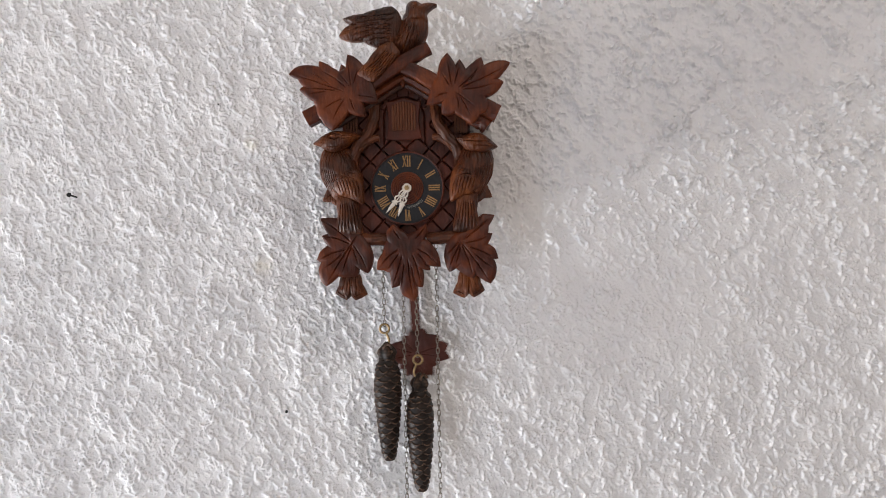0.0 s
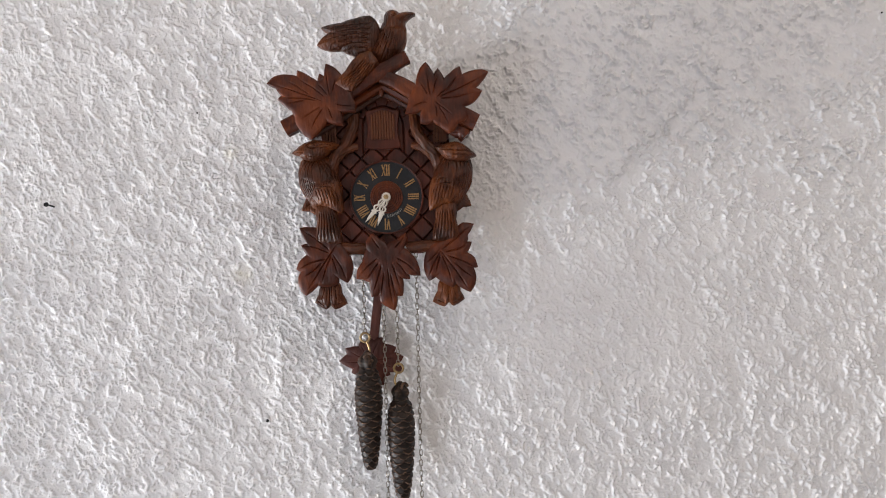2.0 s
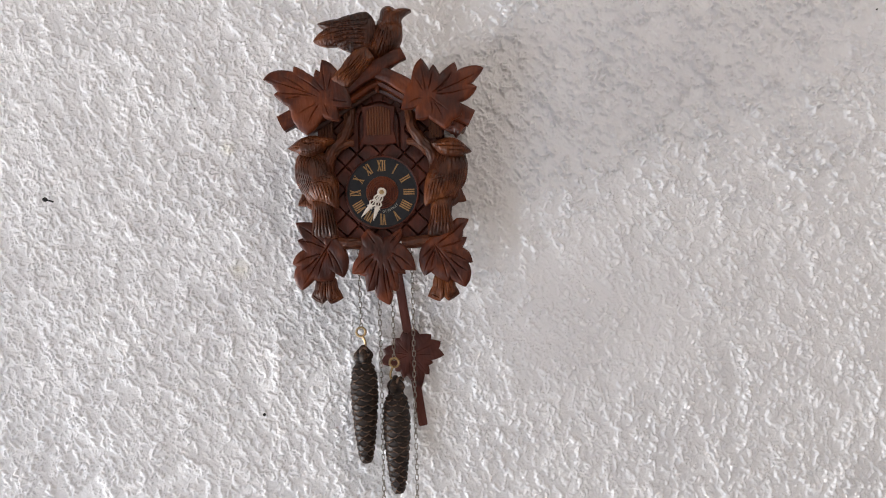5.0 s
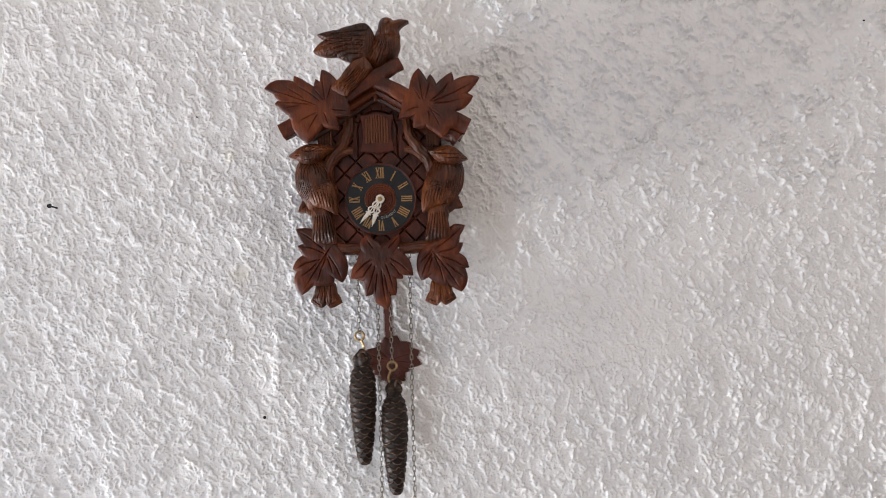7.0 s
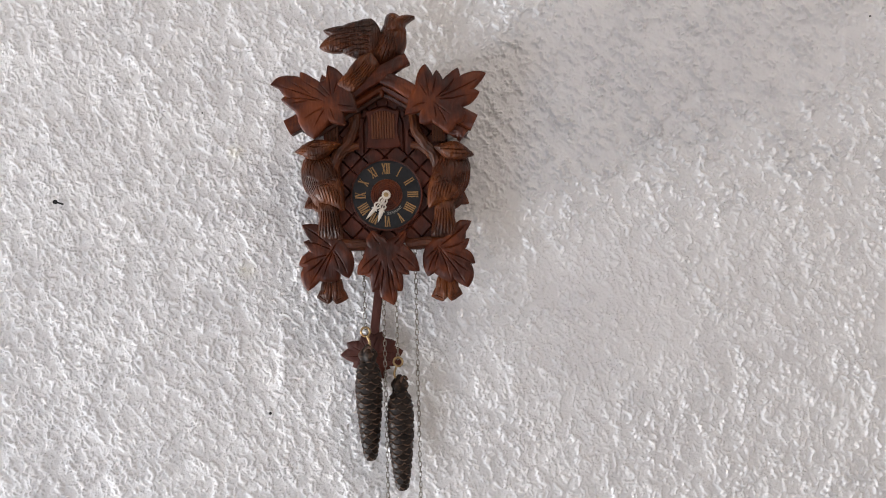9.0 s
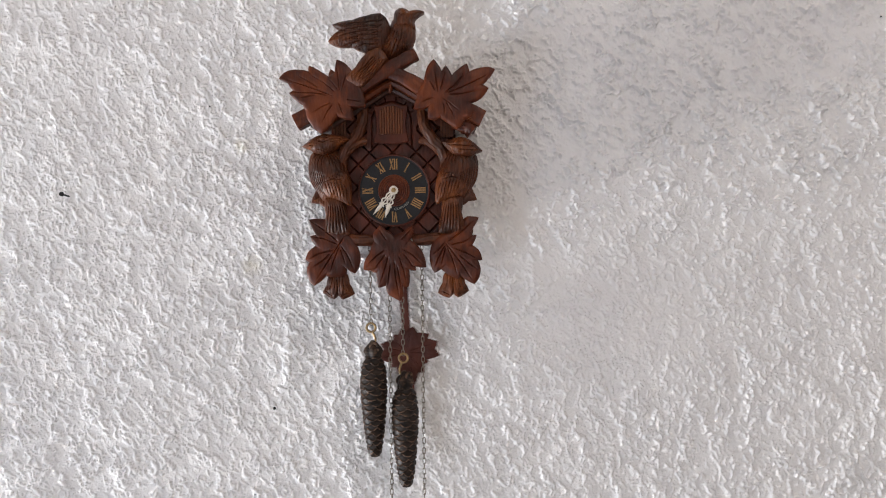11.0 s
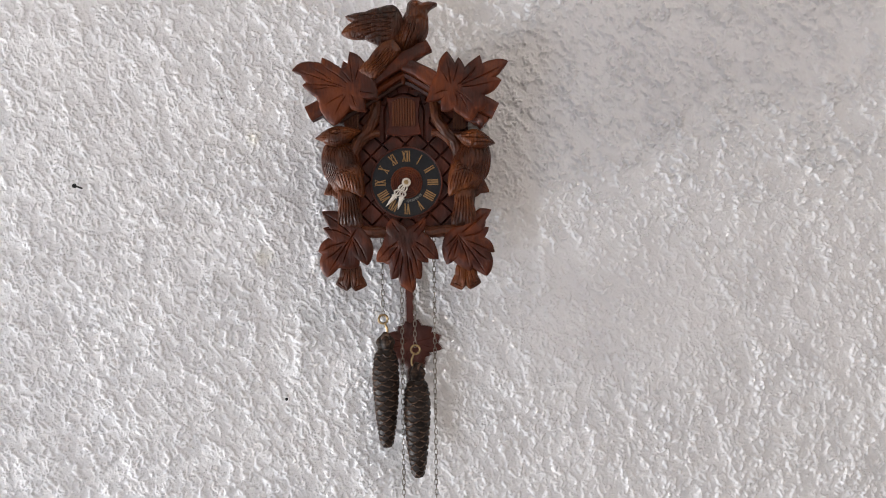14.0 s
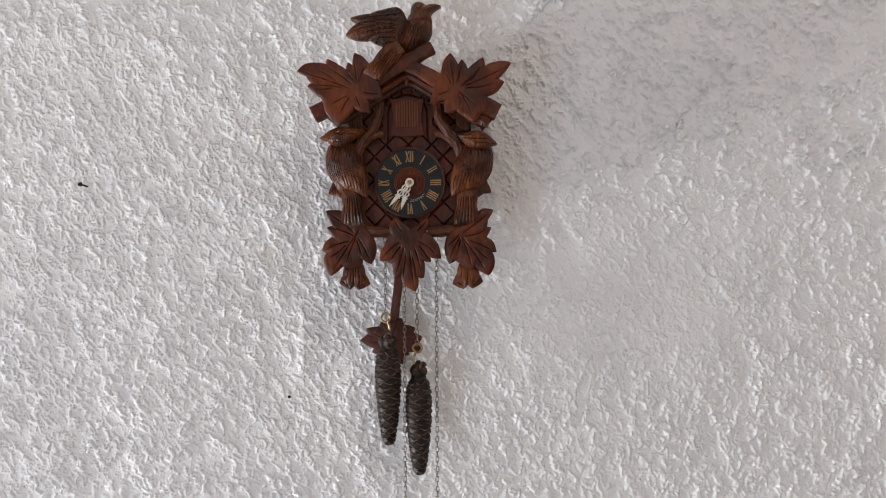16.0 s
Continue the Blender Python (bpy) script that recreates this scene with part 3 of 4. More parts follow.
def build_leaves():
    cut = lambda lines: [(l, 1.3, 0.85) for l in lines]
    part("leaf", carve(UP_LEFT, (-60, 98), -108, 4.5, 2.4, cut([
        [(-60, 98.5), (-87.8, 109), (-112, 118)], [(-66, 99.3), (-84, 102), (-104, 103.5)], [(-57, 102), (-69, 112), (-83, 121)], [(-74, 106), (-84, 113), (-95, 120)], [(-54, 104), (-59, 110), (-65, 117)],
        [(-52.5, 103), (-54, 114), (-55.5, 131)], [(-50, 106), (-48, 113), (-45, 121)], [(-46, 94.5), (-37, 93), (-28, 91)], [(-61, 92), (-70, 88), (-82, 81)], [(-60, 90), (-66, 82), (-72, 70)],
        [(-54, 91), (-52, 84), (-49, 77)], [(-78, 100), (-88, 98), (-97, 97)]]), 14, False, 50, 0.8, 2.6, 0.6), WOOD, clock)
    part("leaf", carve(UP_RIGHT, (57, 96), -108, 4.5, 2.4, cut([
        [(49.7, 99), (48, 112), (45.7, 129)], [(47.3, 101), (44, 107), (39.5, 115)], [(52.3, 102), (55, 111), (57.8, 122)], [(56, 98.5), (66, 106), (77, 118)], [(57.2, 98), (78, 106), (104, 118)],
        [(60, 97), (76, 98), (96, 102)], [(54.2, 94), (62, 88), (72, 80)], [(58, 90), (63, 81), (68.5, 69)], [(55, 90), (56, 82), (56, 75)], [(46, 94), (39, 93), (31, 89)], [(66, 104), (73, 112), (77, 120)]]),
        14, False, 50, 0.8, 2.6, 2.2), WOOD, clock)
    # a small leaf tip looks out behind the left one
    part("leaf", carve([(-66.5, 116), (-63.6, 128), (-57.5, 123.5), (-55, 112), (-62, 108)], (-61.5, 117), -102, 3, 1.2, [], 8, False, 10), WOOD, clock)
    cut = lambda lines: [(l, 1.7, 1.0) for l in lines]
    part("leaf", carve(LOW_LEFT, (-66, -68), -92, 4.5, 3.2, cut([
        [(-52, -47), (-70, -73), (-86, -98)], [(-58, -58), (-65, -74), (-70, -89)], [(-57, -58), (-49, -71), (-43, -85)], [(-58, -61), (-55, -70), (-52, -79)],
        [(-60, -57), (-76, -50), (-89, -48)], [(-63, -62), (-80, -66), (-94, -73)], [(-60, -54), (-75, -41), (-90, -31)], [(-68, -66), (-78, -75), (-88, -81)]]), 9, False, 48, 0.8, 2.4, 1.0), WOOD, clock)
    part("leaf", carve(LOW_RIGHT, (66, -67), -92, 4.5, 3.2, cut([
        [(54, -56), (71, -79), (84, -99)], [(56, -60), (62, -75), (67, -92)], [(55, -59), (47, -73), (42, -86)], [(54, -57), (46, -65), (40, -70)], [(55, -62), (52, -72), (50, -81)],
        [(57, -56), (72, -45), (88, -32)], [(60, -59), (74, -56), (85, -51)], [(62, -62), (79, -69), (92, -76)], [(69, -70), (80, -80), (90, -86)]]), 9, False, 48, 0.8, 2.4, 2.4), WOOD, clock)
    part("leaf", carve(MIDDLE, (0, -72), -95, 4.5, 3.4, cut([
        [(0, -74), (1, -92), (5, -116)], [(5, -70), (9, -83), (13, -100)], [(-6, -70), (-10, -83), (-16, -101)], [(-9, -63), (-19, -70), (-32, -83)], [(9, -63), (19, -69), (32, -81)],
        [(-8, -53), (-12, -48), (-16, -41)], [(8, -53), (14, -47), (19, -41)], [(-9, -68), (-16, -77), (-22, -86)], [(10, -68), (16, -76), (21, -84)], [(3, -80), (5, -93), (8, -108)], [(-4, -78), (-6, -91), (-8, -106)]]),
        7, False, 48, 0.8, 1.5, 0.2), WOOD, clock)


def build_door():
    bm = bmesh.new()
    half = [(0, 95), (6, 93), (12, 91.5), (18.5, 91), (17.2, 84), (15.8, 74), (16.2, 64), (18.2, 56), (18.6, 52), (9, 50.5), (0, 50)]
    ring = half + [(-x, z) for x, z in half[-2:0:-1]]
    rows = []
    for inset, y in ((0, -82), (0, -85.6), (0.05, -86.4)):
        rows.append([bm.verts.new(((x * (1 - inset) - 1.8) * MM, y * MM, ((z - 72) * (1 - inset) + 72) * MM)) for x, z in ring])
    n = len(ring)
    for a, b in zip(rows, rows[1:]):
        for k in range(n):
            bm.faces.new((a[k], a[(k + 1) % n], b[(k + 1) % n], b[k]))
    bm.faces.new(rows[-1])
    bm.faces.new(rows[0][::-1])
    door = part("cuckoo_door", bm, WOOD_RED, clock, "small dark door with a fluted lighter panel", 20)
    for k in range(9):
        x = -13.2 + k * 2.85
        top = 90.5 - 0.03 * (x + 1.8) ** 2
        bm = bmesh.new()
        tube(bm, [(x * MM, -0.0868, 0.0605), (x * MM, -0.0868, top * MM)], [0.00135], 8)
        part("slat", bm, SLAT, door, "lighter brown rounded slat" if k == 0 else "")


def strokes(bm, segs, w):
    for (x0, z0), (x1, z1), ww in segs:
        a, b = Vector((x0, 0, z0)), Vector((x1, 0, z1))
        s = (b - a).cross(Vector((0, 1, 0))).normalized() * ww * w / 2
        vs = [a - s, a + s, b + s, b - s]
        f = [bm.verts.new(v) for v in vs]
        k = [bm.verts.new(v + Vector((0, 0.0004, 0))) for v in vs]
        bm.faces.new(f)
        for i in range(4):
            bm.faces.new((f[i], k[i], k[(i + 1) % 4], f[(i + 1) % 4]))


def numeral(text, h, w):
    """Roman numeral standing on its foot, centred, made of bars with serifs."""
    widths = {"I": 2.3, "V": 4.1, "X": 4.5}
    total = sum(widths[c] for c in text)
    bm = bmesh.new()
    x = -total / 2
    for c in text:
        d = widths[c]
        m = x + d / 2
        q = lambda a: a * MM
        if c == "I":
            segs = [((q(m), -h), (q(m), h), 1)]
            feet = (m,), (m,)
        elif c == "V":
            segs = [((q(m), -h), (q(m - 1.4), h), 1.1), ((q(m), -h), (q(m + 1.4), h), 0.7)]
            feet = (), (m - 1.4, m + 1.4)
        else:
            segs = [((q(m + 1.5), -h), (q(m - 1.5), h), 1.1), ((q(m - 1.5), -h), (q(m + 1.5), h), 0.6)]
            feet = (m - 1.5, m + 1.5), (m - 1.5, m + 1.5)
        for z, fs in ((-h, feet[0]), (h, feet[1])):
            segs += [((q(f - 0.85), z), (q(f + 0.85), z), 0.6) for f in fs]
        strokes(bm, segs, w)
        x += d
    return bm


def disc(bm, rings, seg=96):
    """A turned disc facing -y: rings of (radius, y) in mm from the rim to the middle."""
    rows = [[bm.verts.new((r * MM * math.cos(2 * math.pi * k / seg), y * MM, r * MM * math.sin(2 * math.pi * k / seg))) for k in range(seg)] for r, y in rings]
    for a, b in zip(rows, rows[1:]):
        for k in range(seg):
            bm.faces.new((a[k], a[(k + 1) % seg], b[(k + 1) % seg], b[k]))
    bm.faces.new(rows[-1])


def hand_bm(length, fork):
    """An openwork carved hand pointing up from its hub."""
    bm = bmesh.new()
    L = length
    for s in (-1, 1):
        pts = [(s * 1.6, 0, 3.5), (s * 2.6, 0, L * 0.24), (s * 1.4, 0, L * 0.33), (s * 3.3, 0, L * 0.42), (s * 1.8, 0, L * 0.5), (s * 0.5, 0, L * 0.54)]
        tube(bm, [p * MM for p in spline(pts, 4)], [0.00085], 6, 0.7)
    tube(bm, [(0, 0, 0.004), (0, 0, L * 0.52 * MM)], [0.0006], 6, 0.7)
    blade(bm, (0, 0, L * 0.48 * MM), (0, 0, L * MM), 0.0042 if fork else 0.0048, 0.0007, n=8, wide_at=0.2)
    for s in (-1, 1):
        blade(bm, (0, 0, L * 0.52 * MM), (s * 3.6 * MM, 0, L * 0.6 * MM), 0.002, 0.0007, n=5)
    tube(bm, [(0, 0.0007, 0), (0, -0.0007, 0)], [0.0047], 24)
    return bm


def build_dial():
    bm = bmesh.new()
    disc(bm, [(38.2, -81), (38.2, -85.5), (37.6, -86.6), (36.4, -86.8), (36.0, -86.3), (0.1, -86.3)])
    dial = part("dial", bm, BLACK, clock, "black dial ring with faded gold Roman numerals")
    bm = bmesh.new()
    tube(bm, [(37.9 * MM * math.cos(a), -0.0862, 37.9 * MM * math.sin(a)) for a in np.linspace(0, 2 * math.pi, 97)], [0.0011], 8)
    part("dial_rim", bm, WOOD_RED, dial, "thin turned brown wooden rim")
    bm = bmesh.new()
    prof = []
    for k in range(6):
        r = 17.2 - k * 2.2
        prof += [(r, -86.2 if k == 0 else -86.9), (r - 0.3, -87.4), (r - 1.4, -87.4), (r - 1.9, -86.9)]
    disc(bm, prof + [(4, -86.9)])
    part("dial_centre", bm, WOOD, dial, "turned brown centre with concentric rings", 20)
    for i, text in enumerate(("XII", "I", "II", "III", "IIII", "V", "VI", "VII", "VIII", "IX", "X", "XI")):
        a = radians(30 * i)
        bm = numeral(text, 0.0054, 0.00125)
        m = Matrix.Translation((0, -0.0868, 0)) @ Matrix.Rotation(a, 4, "Y") @ Matrix.Translation((0, 0, 0.0283))
        bm.transform(m)
        part("numeral", bm, GOLD, dial, "faded gold Roman numeral" if i == 0 else "", 10)
    # maker's country in small capitals along the inner edge
    for k, ch in enumerate("GERMANY"):
        cu = bpy.data.curves.new("letter", "FONT")
        cu.body, cu.size, cu.align_x, cu.extrude = ch, 0.0037, "CENTER", 0.0001
        tmp = new("letter_source", cu)
        bpy.context.view_layer.update()
        me = bpy.data.meshes.new_from_object(tmp)
        bpy.data.objects.remove(tmp)
        ang = radians(-87 + k * 7.7)
        me.transform(Matrix.Translation((0, -0.0867, 0)) @ Matrix.Rotation(-ang - math.pi / 2, 4, "Y") @ Matrix.Translation((0, 0, -0.0212)) @ Matrix.Rotation(radians(90), 4, "X"))
        me.materials.clear()
        me.materials.append(PRINT)
        ob = new("letter", me)
        ob.parent = dial
    for name, L, ang, y in (("hour_hand", 31, 198.5, -0.0895), ("minute_hand", 34.5, 221, -0.0915)):
        bm = hand_bm(L, name == "minute_hand")
        bm.transform(Matrix.Translation((0, y, 0)) @ Matrix.Rotation(radians(ang), 4, "Y"))
        part(name, bm, BONE, clock, "ivory openwork carved hand")
    bm = bmesh.new()
    tube(bm, [(0, -0.080, 0), (0, -0.0945, 0)], [0.0013], 12)
    tube(bm, [(0, -0.0920, 0), (0, -0.0936, 0)], [0.0027], 6)
    part("hand_nut", bm, BRASS, clock, "small brass nut on the hand arbor", 20)


def build_side_bird(s):
    """A carved bird clinging to the branch, its head turned out. s mirrors it; the mirrored one bows its head."""
    v = lambda x, y, z: Vector((x, y, z)) * MM
    # leaf tip behind the body
    bm = carve([(-82, 4), (-85.5, -3), (-88.8, -11.8), (-80, -12.8), (-73, -17.5), (-64, -4)], (-76, -6), -90, 5, 1.8, [([(-72, 0), (-80, -5), (-87, -10)], 1.2, 0.9)], 10, False, 16)
    # breast and shoulders
    cuts = []
    for k in range(4):
        cuts.append(([(-76 + 2.2 * k, 43), (-84.5 + 3.4 * k, 36 - k), (-88.5 + 4.6 * k, 25 - 1.5 * k)], 1.3, 0.65))
        cuts.append(([(-66 - 1.6 * k, 42), (-59 - 2.6 * k, 36 - k), (-54 - 3.6 * k, 27 - 1.2 * k)], 1.3, 0.65))
    for k in range(8):
        cuts.append(([(-89 + 2.3 * k, 25 - 0.9 * k), (-87.6 + 2.3 * k, 11), (-79 + 2.0 * k, -6)], 1.2, 0.65))
        cuts.append(([(-87.5 + 2.3 * k, 17), (-86 + 2.2 * k, 9), (-81 + 2.2 * k, 1)], 0.9, 0.55))
    join(bm, carve([(-85.5, 42), (-90, 33), (-91, 24), (-88.8, 10), (-81.5, -2), (-75, -11), (-64, -11), (-52, -6), (-46, 8), (-50, 22), (-57, 40), (-70, 47)], (-70, 18), -91, 8, 13.5, cuts, 2.6, True, 46, 0.7))
    # wing
    cuts = [([(-74, 9), (-63, 12.5), (-50, 10)], 1.3, 0.8), ([(-71, 16.5), (-62, 18.5), (-51, 15)], 1.0, 0.7)]
    for k in range(7):
        t = k / 6
        cuts.append(([(-71 + 19 * t, 8.5 + 2 * math.sin(3 * t)), (-69 + 20.5 * t, 2 - 2 * t), (-66.5 + 19.5 * t, -5 - 9 * t)], 1.3, 0.65))
    for k in range(6):
        cuts.append(([(-69 + 3.2 * k, 17), (-69.5 + 3.6 * k, 14), (-68.5 + 3.6 * k, 11.8)], 0.7, 0.5))
    join(bm, carve([(-76, 14), (-70, 21), (-60, 23), (-51, 19.5), (-46, 8), (-44.6, -5), (-45.6, -15.5), (-52, -13), (-60, -9), (-68.5, -6.5), (-75, 2)], (-60, 6), -100, 8, 7.0, cuts, 2.4, True, 40, 0.6))
    # tail, its feathers fanned
    cuts = [([(-68.5 + 2.3 * k, -14), (-69.8 + 3.0 * k, -28), (-72.5 + 4.0 * k, -46)], 1.3, 0.65) for k in range(7)]
    cuts += [([(-71 + 3.4 * k, -33), (-70.5 + 3.6 * k, -38), (-71 + 3.8 * k, -44)], 0.8, 0.6) for k in range(6)]
    join(bm, carve([(-73.3, -6), (-62, -3), (-53, -8), (-51, -25), (-47.2, -46), (-55, -47.5), (-64, -46.5), (-74, -42.5), (-72.5, -25)], (-62, -25), -94, 6, 5.5, cuts, 3.5, False, 36, 0.7))
    if s < 0:
        cuts = [([(-66, 54), (-58, 55.5), (-49, 54.5)], 1.1, 0.7), ([(-65, 51), (-59, 52), (-52, 52)], 1.1, 0.7), ([(-94, 47.3), (-87, 48), (-80, 47.3)], 1.2, 0.7),
                ([(-80, 53.5), (-73, 57.4), (-64, 55)], 1.5, 0.9), ([(-80, 53), (-72, 51), (-64, 54)], 1.5, 0.9), ([(-80, 44), (-72, 42.5), (-62, 46)], 0.9, 0.7)]
        join(bm, carve([(-95.5, 47.2), (-90, 51.5), (-84.5, 55.7), (-77, 59), (-69, 60), (-58, 58.2), (-45.5, 54.4), (-55, 49.3), (-61.5, 43), (-73, 38.5), (-84.7, 41.6), (-87.5, 44.4)], (-72, 50), -100, 9, 7.0, cuts, 4, False, 36, 0.7))
        ball(bm, v(-72.8, -107.0, 54.2), v(2.9, 1.6, 1.6), seg=14)
    else:
        bm.transform(Matrix.Diagonal((-1, 1, 1, 1)))
        cuts = [([(56, 46.5), (72, 45), (86, 44), (94, 40)], 1.6, 0.9), ([(70, 41), (80, 40.5), (92, 39.5)], 1.1, 0.7), ([(62, 49), (68, 48.5), (74, 49.8)], 1.4, 0.8)]
        cuts += [([(74 + 3 * k, 52.5 - 1.5 * k), (78 + 3 * k, 48.5 - 1.2 * k), (80 + 3 * k, 45.5 - 0.9 * k)], 0.9, 0.6) for k in range(4)]
        join(bm, carve([(95.2, 39.2), (90, 44.5), (84.9, 49.2), (79, 52.8), (72.9, 54.2), (64, 52.5), (53, 49), (58, 43), (64, 37), (75, 33.5), (86, 34.5), (88.5, 37)], (73, 44), -100, 9, 7.0, cuts, 4, False, 36, 0.7))
        ball(bm, v(67.5, -107.0, 47.3), v(2.5, 1.5, 1.5), seg=14)
    part("carved_bird", bm, WOOD_BIRD, clock, "carved brown bird with cut feathers, head turned outward" if s < 0 else "carved brown bird with cut feathers, head bowed outward")


def build_top_bird():
    v = lambda x, y, z: Vector((x, y, z)) * MM
    rng = random.Random(9)
    # tail with cut barbs
    cuts = [([(-14 + 1.6 * k, 140 - 1.2 * k), (-26 + 2.0 * k, 127 - 1.4 * k), (-43.5 + 2.4 * k, 114.5 - 1.1 * k)], 1.1, 0.7) for k in range(7)]
    cuts += [([(-24 + 3 * k - 3 * j, 135 - 1.8 * k - 5 * j), (-26 + 3 * k - 3 * j, 131 - 1.8 * k - 5 * j), (-29.5 + 3 * k - 3 * j, 128 - 1.8 * k - 5 * j)], 0.7, 0.5) for k in range(5) for j in range(4)]
    bm = carve([(-23, 142.5), (-10, 147), (-2, 136), (-14, 123), (-29, 107.5), (-34, 107.8), (-41, 111.5), (-46, 115.8), (-36, 127)], (-22, 127), -111, 17, 3.5, cuts, 5, False, 36, 0.7)
    # breast
    cuts = []
    for k in range(26):
        x, z = rng.uniform(-4, 24), rng.uniform(143, 166)
        lean = 0.12 * (x - 22)
        cuts.append(([(x - lean, z + 5), (x, z), (x + lean * 1.3, z - 6)], 1.1, 0.6))
    join(bm, carve([(-14, 148), (-6, 164), (-1, 173), (5, 181), (24, 178), (26.2, 168), (25.6, 159), (21.5, 150), (15.5, 143.8), (-2.6, 135), (-14, 140)], (8, 158), -94, 8, 13, cuts, 2.5, True, 42, 0.7))
    # head and beak
    cuts = [([(35, 187.4), (28, 186.8), (21, 184.8)], 1.1, 0.7), ([(9, 186.5), (13, 190), (19, 187.5)], 1.1, 0.7), ([(9, 185.5), (13.5, 182.5), (19, 186)], 1.1, 0.7), ([(22, 190), (20.5, 186), (22, 182)], 0.9, 0.7)]
    join(bm, carve([(3, 176), (4.4, 187.2), (7.5, 191.2), (12.1, 192.7), (17, 191.2), (20, 189.3), (26, 190.2), (31, 189.8), (36, 187.8), (30.5, 184.4), (25.5, 179), (25.8, 169), (14, 166), (4, 168)], (14, 180.5), -95, 8, 10.5, cuts, 2.4, True, 38, 0.7))
    ball(bm, v(14.0, -105.2, 186.3), v(2.4, 1.5, 2.0), seg=14)
    # raised wing, its long feathers laid over one another
    cuts = [([(-9, 177 - 5 * k), (-32 + k, 175.5 - 4.4 * k), (-61 + 6.5 * max(0, k - 2) - (3 if k == 2 else 0), 173 - 6.4 * k + 2.0 * max(0, k - 2))], 1.2, 0.75) for k in range(6)]
    cuts += [([(-5 - 2 * k, 179 - 6 * k), (-10 - 2 * k, 177 - 6 * k), (-17 - 2 * k, 174 - 5.5 * k)], 1.0, 0.7) for k in range(6)]
    cuts += [([(-20 - 6 * k, 174 - j * 5), (-26 - 6 * k, 173 - j * 4.8), (-30 - 6 * k, 171.5 - j * 4.6)], 0.7, 0.5) for k in range(3) for j in range(4)]
    join(bm, carve([(-61, 174.6), (-46, 178.6), (-40, 179), (-24, 183.4), (-10.1, 185.6), (-4.5, 181), (-0.2, 172.4), (-3, 158), (-10, 147), (-22.7, 142.5), (-29, 146), (-40.7, 151.8), (-47, 151.4), (-57, 152.6),
                    (-65.2, 156.6), (-61, 163), (-53, 169)], (-24, 164), -101, 7, 5.0, cuts, 4.5, False, 44, 0.7, 1.5, 0.5))
    part("carved_bird", bm, WOOD_BIRD, clock, "carved brown bird with raised wing perched on the gable")


PIVOT = (-0.0040, -0.022, 0.0)


def build_pendulum():
    bm = bmesh.new()
    box(bm, -0.0052, 0.0052, -0.0022, 0.0022, -0.268, 0.006, 0.0010)
    rod = part("pendulum", bm, WOOD_PEND, clock, "flat reddish wooden pendulum rod with a leaf")
    rod.location = PIVOT
    edge = []
    for i, (a, l) in enumerate(BOB):
        b, k = BOB[(i + 1) % len(BOB)]
        gap = (a - b) % 360
        edge += [(a - 8.7, l), (a - 8.7 - gap * (0.5 + 0.3 * (1 if l > k else -1) * min(1, abs(l - k) / 12)), min(l, k) * 0.94 * (1 - gap / 400))]
    c = (-1, -184)
    bm = carve(star(edge, c), c, -3.2, 2.0, 2.0, veins(c, [(72, 28), (14, 36), (350, 36), (305, 30), (278, 38), (188, 34), (160, 30), (125, 24)], 0.7, 0.7), 7, False, 34)
    part("pendulum_leaf", bm, WOOD_PEND, rod, "plain red-brown wooden leaf on the rod")
    return rod


def link_mesh():
    bm = bmesh.new()
    L, W, r, seg, n = 0.0036, 0.0016, 0.00046, 6, 16
    rings = []
    for k in range(n):
        a = 2 * math.pi * k / n
        c = Vector((W * math.cos(a), 0, W * math.sin(a) + math.copysign(L - W, math.sin(a)) * (1 if abs(math.sin(a)) > 0.01 else 0)))
        o = Vector((math.cos(a), 0, math.sin(a)))
        rings.append([bm.verts.new(c + o * r * math.cos(b) + Vector((0, 1, 0)) * r * math.sin(b)) for b in (2 * math.pi * j / seg for j in range(seg))])
    for i in range(n):
        a, b = rings[i], rings[(i + 1) % n]
        for j in range(seg):
            bm.faces.new((a[j], b[j], b[(j + 1) % seg], a[(j + 1) % seg]))
    return finish("link", bm, STEEL, 60)


def build_chain(me, x0, z0, x1, z1, label):
    chain = tagged(empty("chain", (x0 * MM, -0.05, Z0 + z0 * MM)), label, "chain", group="clock chains")
    pitch = 5.75
    n = int((z0 - z1) / pitch)
    rng = random.Random(int(x0 * 10))
    for k in range(n + 1):
        ob = new("link", me)
        ob.parent = chain
        t = k / n
        ob.location = ((x1 - x0) * t * MM + rng.uniform(-0.0002, 0.0002), 0, -(z0 - z1) * t * MM)
        ob.rotation_euler = (0, rng.uniform(-0.06, 0.06), radians(12 + 90 * (k % 2)) + rng.uniform(-0.25, 0.25))
    return chain


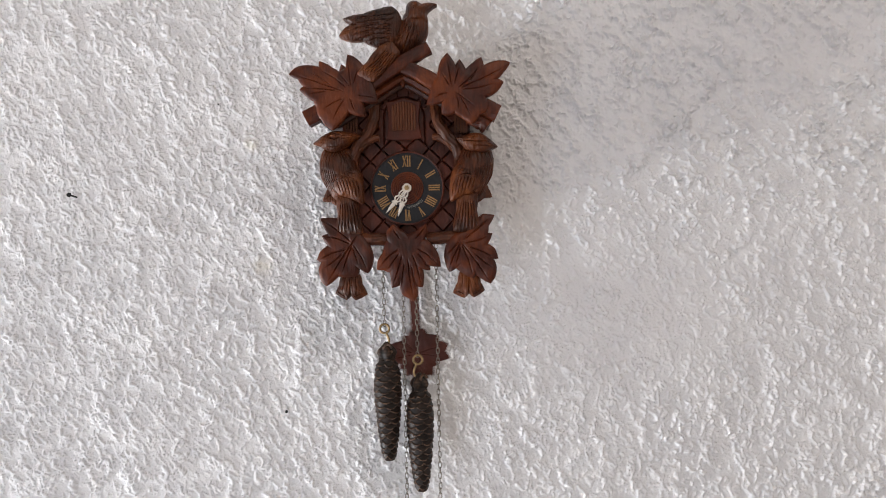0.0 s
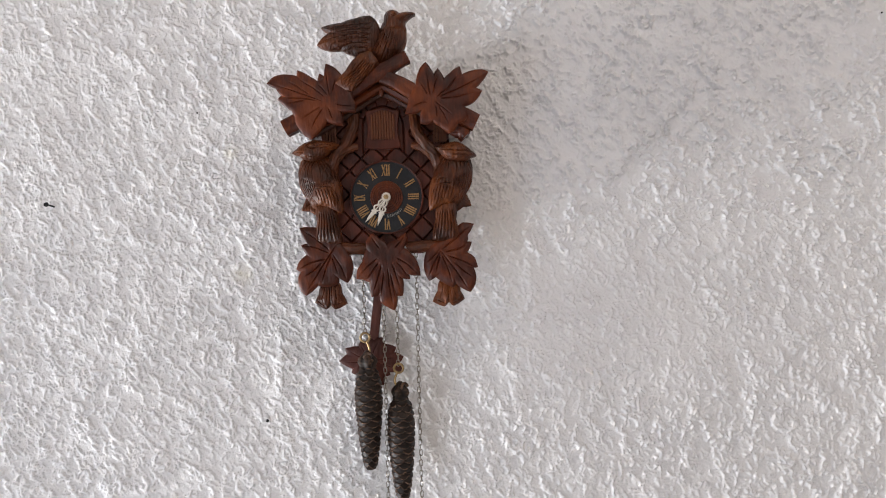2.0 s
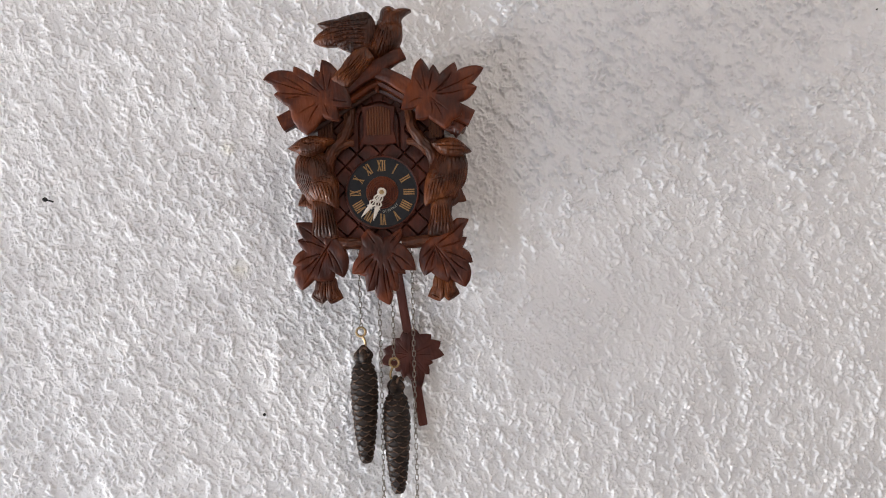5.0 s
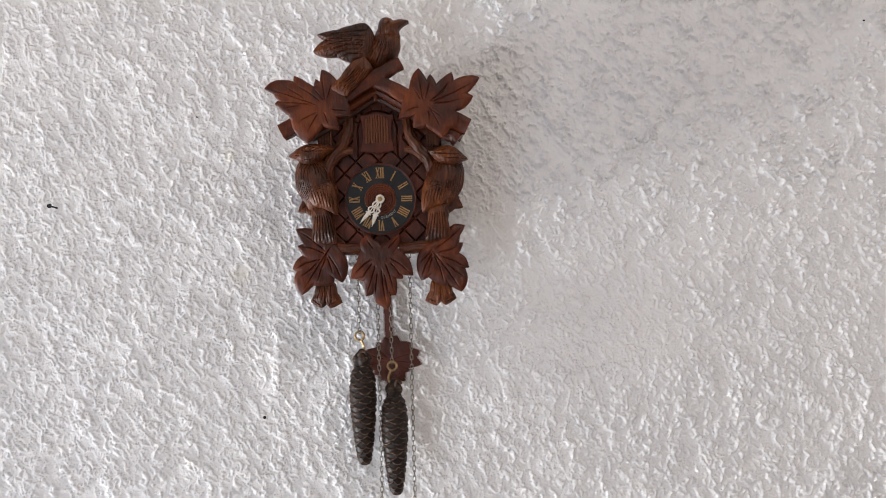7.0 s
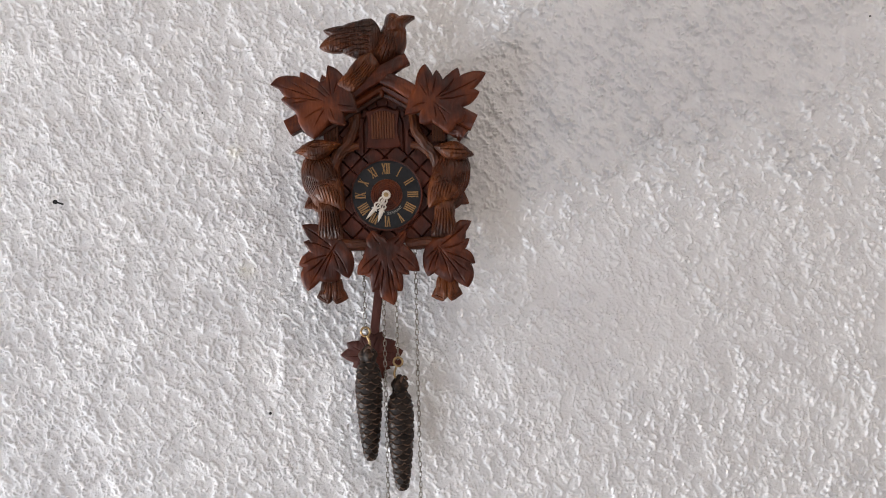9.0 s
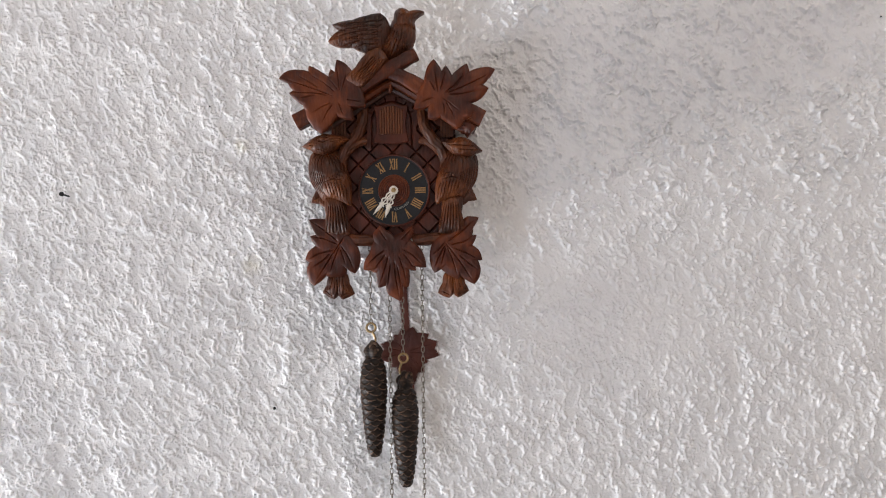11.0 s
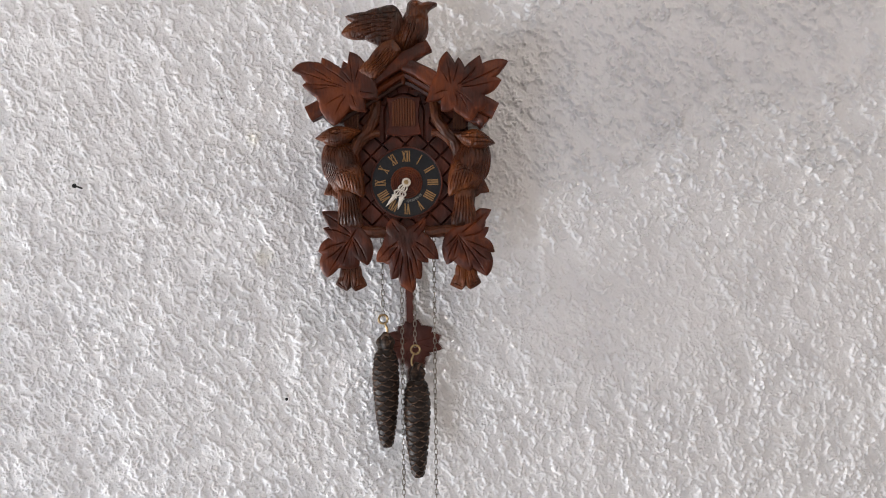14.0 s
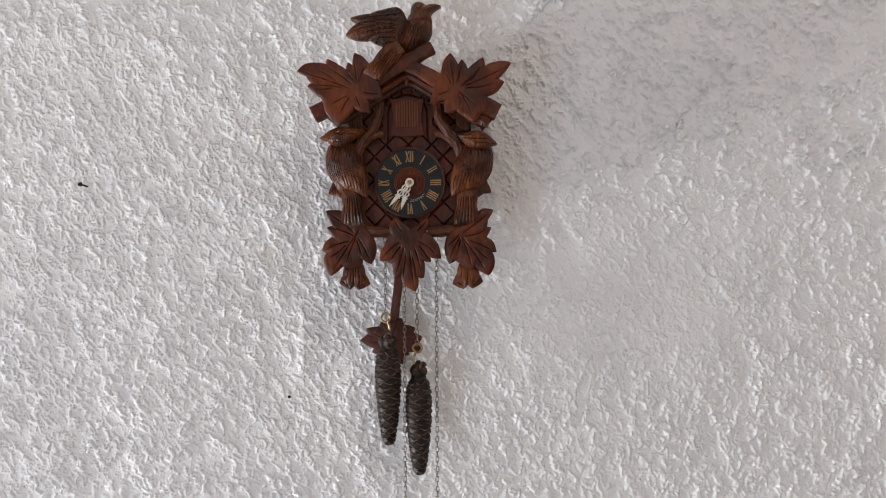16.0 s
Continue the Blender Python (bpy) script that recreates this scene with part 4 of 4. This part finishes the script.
def weight_cone_bm():
    """A cast fir cone hanging from z = 0 down, its scales overlapping like shingles."""
    prof = [(0, 2.2), (3, 4.2), (9, 8.6), (12.5, 9.3), (17, 7.4), (20, 8.6), (26, 12.2), (36, 14.2), (50, 14.9), (66, 14.4), (84, 12.9), (102, 11.0), (116, 9.2), (126, 7.4), (131, 5.4), (133, 0.3)]
    zs, rs = [p[0] for p in prof], [p[1] for p in prof]
    bm = bmesh.new()
    seg, rows = 80, 210
    rings = []
    around, pitch = 6, 5.7
    for i in range(rows + 1):
        d = 133 * i / rows
        base = float(np.interp(d, zs, rs))
        ring = []
        for k in range(seg):
            a = 2 * math.pi * k / seg
            r = base
            if d > 19:
                s = (d - 19) / pitch
                k0 = math.floor(s) - 2
                lift = 0
                for row in range(k0, k0 + 4):
                    u = a * around / (2 * math.pi) + 0.5 * (row % 2) + 0.06 * math.sin(row * 2.3)
                    w = 2 * (u - math.floor(u) - 0.5)
                    lip = row + 1 + 0.55 * (0.6 - w * w) + 0.12 * math.sin(row * 1.7 + 3 * a)
                    if s < lip:
                        lift = 0.45 * max(0.0, 1 - (lip - s) / 1.2) + 0.62 * math.exp(-((lip - s - 0.12) / 0.17) ** 2)
                        break
                r += (1.55 * lift - 0.7) * min(1, (d - 19) / 5) * min(1, base / 8)
            else:
                r *= 1 + 0.2 * math.cos(4 * a + 0.5) * min(1, d / 6)
            ring.append(bm.verts.new((r * MM * math.cos(a), r * MM * math.sin(a), -d * MM)))
        rings.append(ring)
    for a, b in zip(rings, rings[1:]):
        for k in range(seg):
            bm.faces.new((a[k], a[(k + 1) % seg], b[(k + 1) % seg], b[k]))
    bm.faces.new(rings[0])
    bm.faces.new(rings[-1][::-1])
    return bm


def build_weight(x, z, dx, twist, flip):
    w = tagged(empty("cone_weight", (x * MM, -0.05, Z0 + z * MM)), "dark cast-iron fir cone weight hanging on a brass hook", "clock weight", group="clock weights")
    bm = weight_cone_bm()
    # cast loop leaning over the neck
    tube(bm, [Vector((4.2 * math.cos(a), -5.0 - 2.2 * math.cos(a), -7.5 + 5.2 * math.sin(a))) * MM for a in np.linspace(0.2, 6.0, 18)], [0.0017], 8)
    bm.transform(Matrix.Translation((dx * MM, 0, -0.0145)) @ Matrix.Rotation(radians(twist), 4, "Z"))
    part("cone", bm, CAST, w, "dark bronzed cone with overlapping scales", 50)
    # hook: ring above, bend through the neck below
    bm = bmesh.new()
    f = flip
    ring = [(5.0 * math.sin(a) * f, 0, 5.0 * math.cos(a)) for a in np.linspace(radians(-188), radians(160), 20)]
    tail = [(f * 3.2, 0, -8.0), (f * 4.6, 0, -12.5), (f * 4.0, 0, -17.0), (f * 0.8, 0.5, -19.5), (-f * 2.8, 0.5, -18.0)]
    tube(bm, [p * MM for p in spline(ring + tail, 3)], [0.0013], 8)
    part("hook", bm, BRASS, w, "aged brass S-shaped hook", 60)


def build_clock():
    build_case()
    build_branches()
    build_leaves()
    build_door()
    build_dial()
    build_side_bird(-1)
    build_side_bird(1)
    build_top_bird()
    build_weight(-32, -152, 2, 20, 1)
    build_weight(4, -187, 1, 75, -1)
    me = link_mesh()
    build_chain(me, -32, -50, -32, -146, "fine steel chain holding a cone weight")
    build_chain(me, 4, -50, 4, -181, "fine steel chain holding a cone weight")
    build_chain(me, -10, -50, -12, -420, "fine steel chain hanging free below the clock")
    build_chain(me, 27, -50, 25, -420, "fine steel chain hanging free below the clock")
    return build_pendulum()


build_room()
build_nail()
pendulum = build_clock()


def motions():
    """The pendulum swings to and fro once in 0.8735 s."""
    rows = []
    for k in range(161):
        t = k / 10
        a = 0.3 + 8.1 * math.cos(2 * math.pi * (t - 0.68) / 0.8735)
        rows.append((t, pose(*PIVOT, 0, -a, 0)))
    walk(pendulum, rows)


motions()
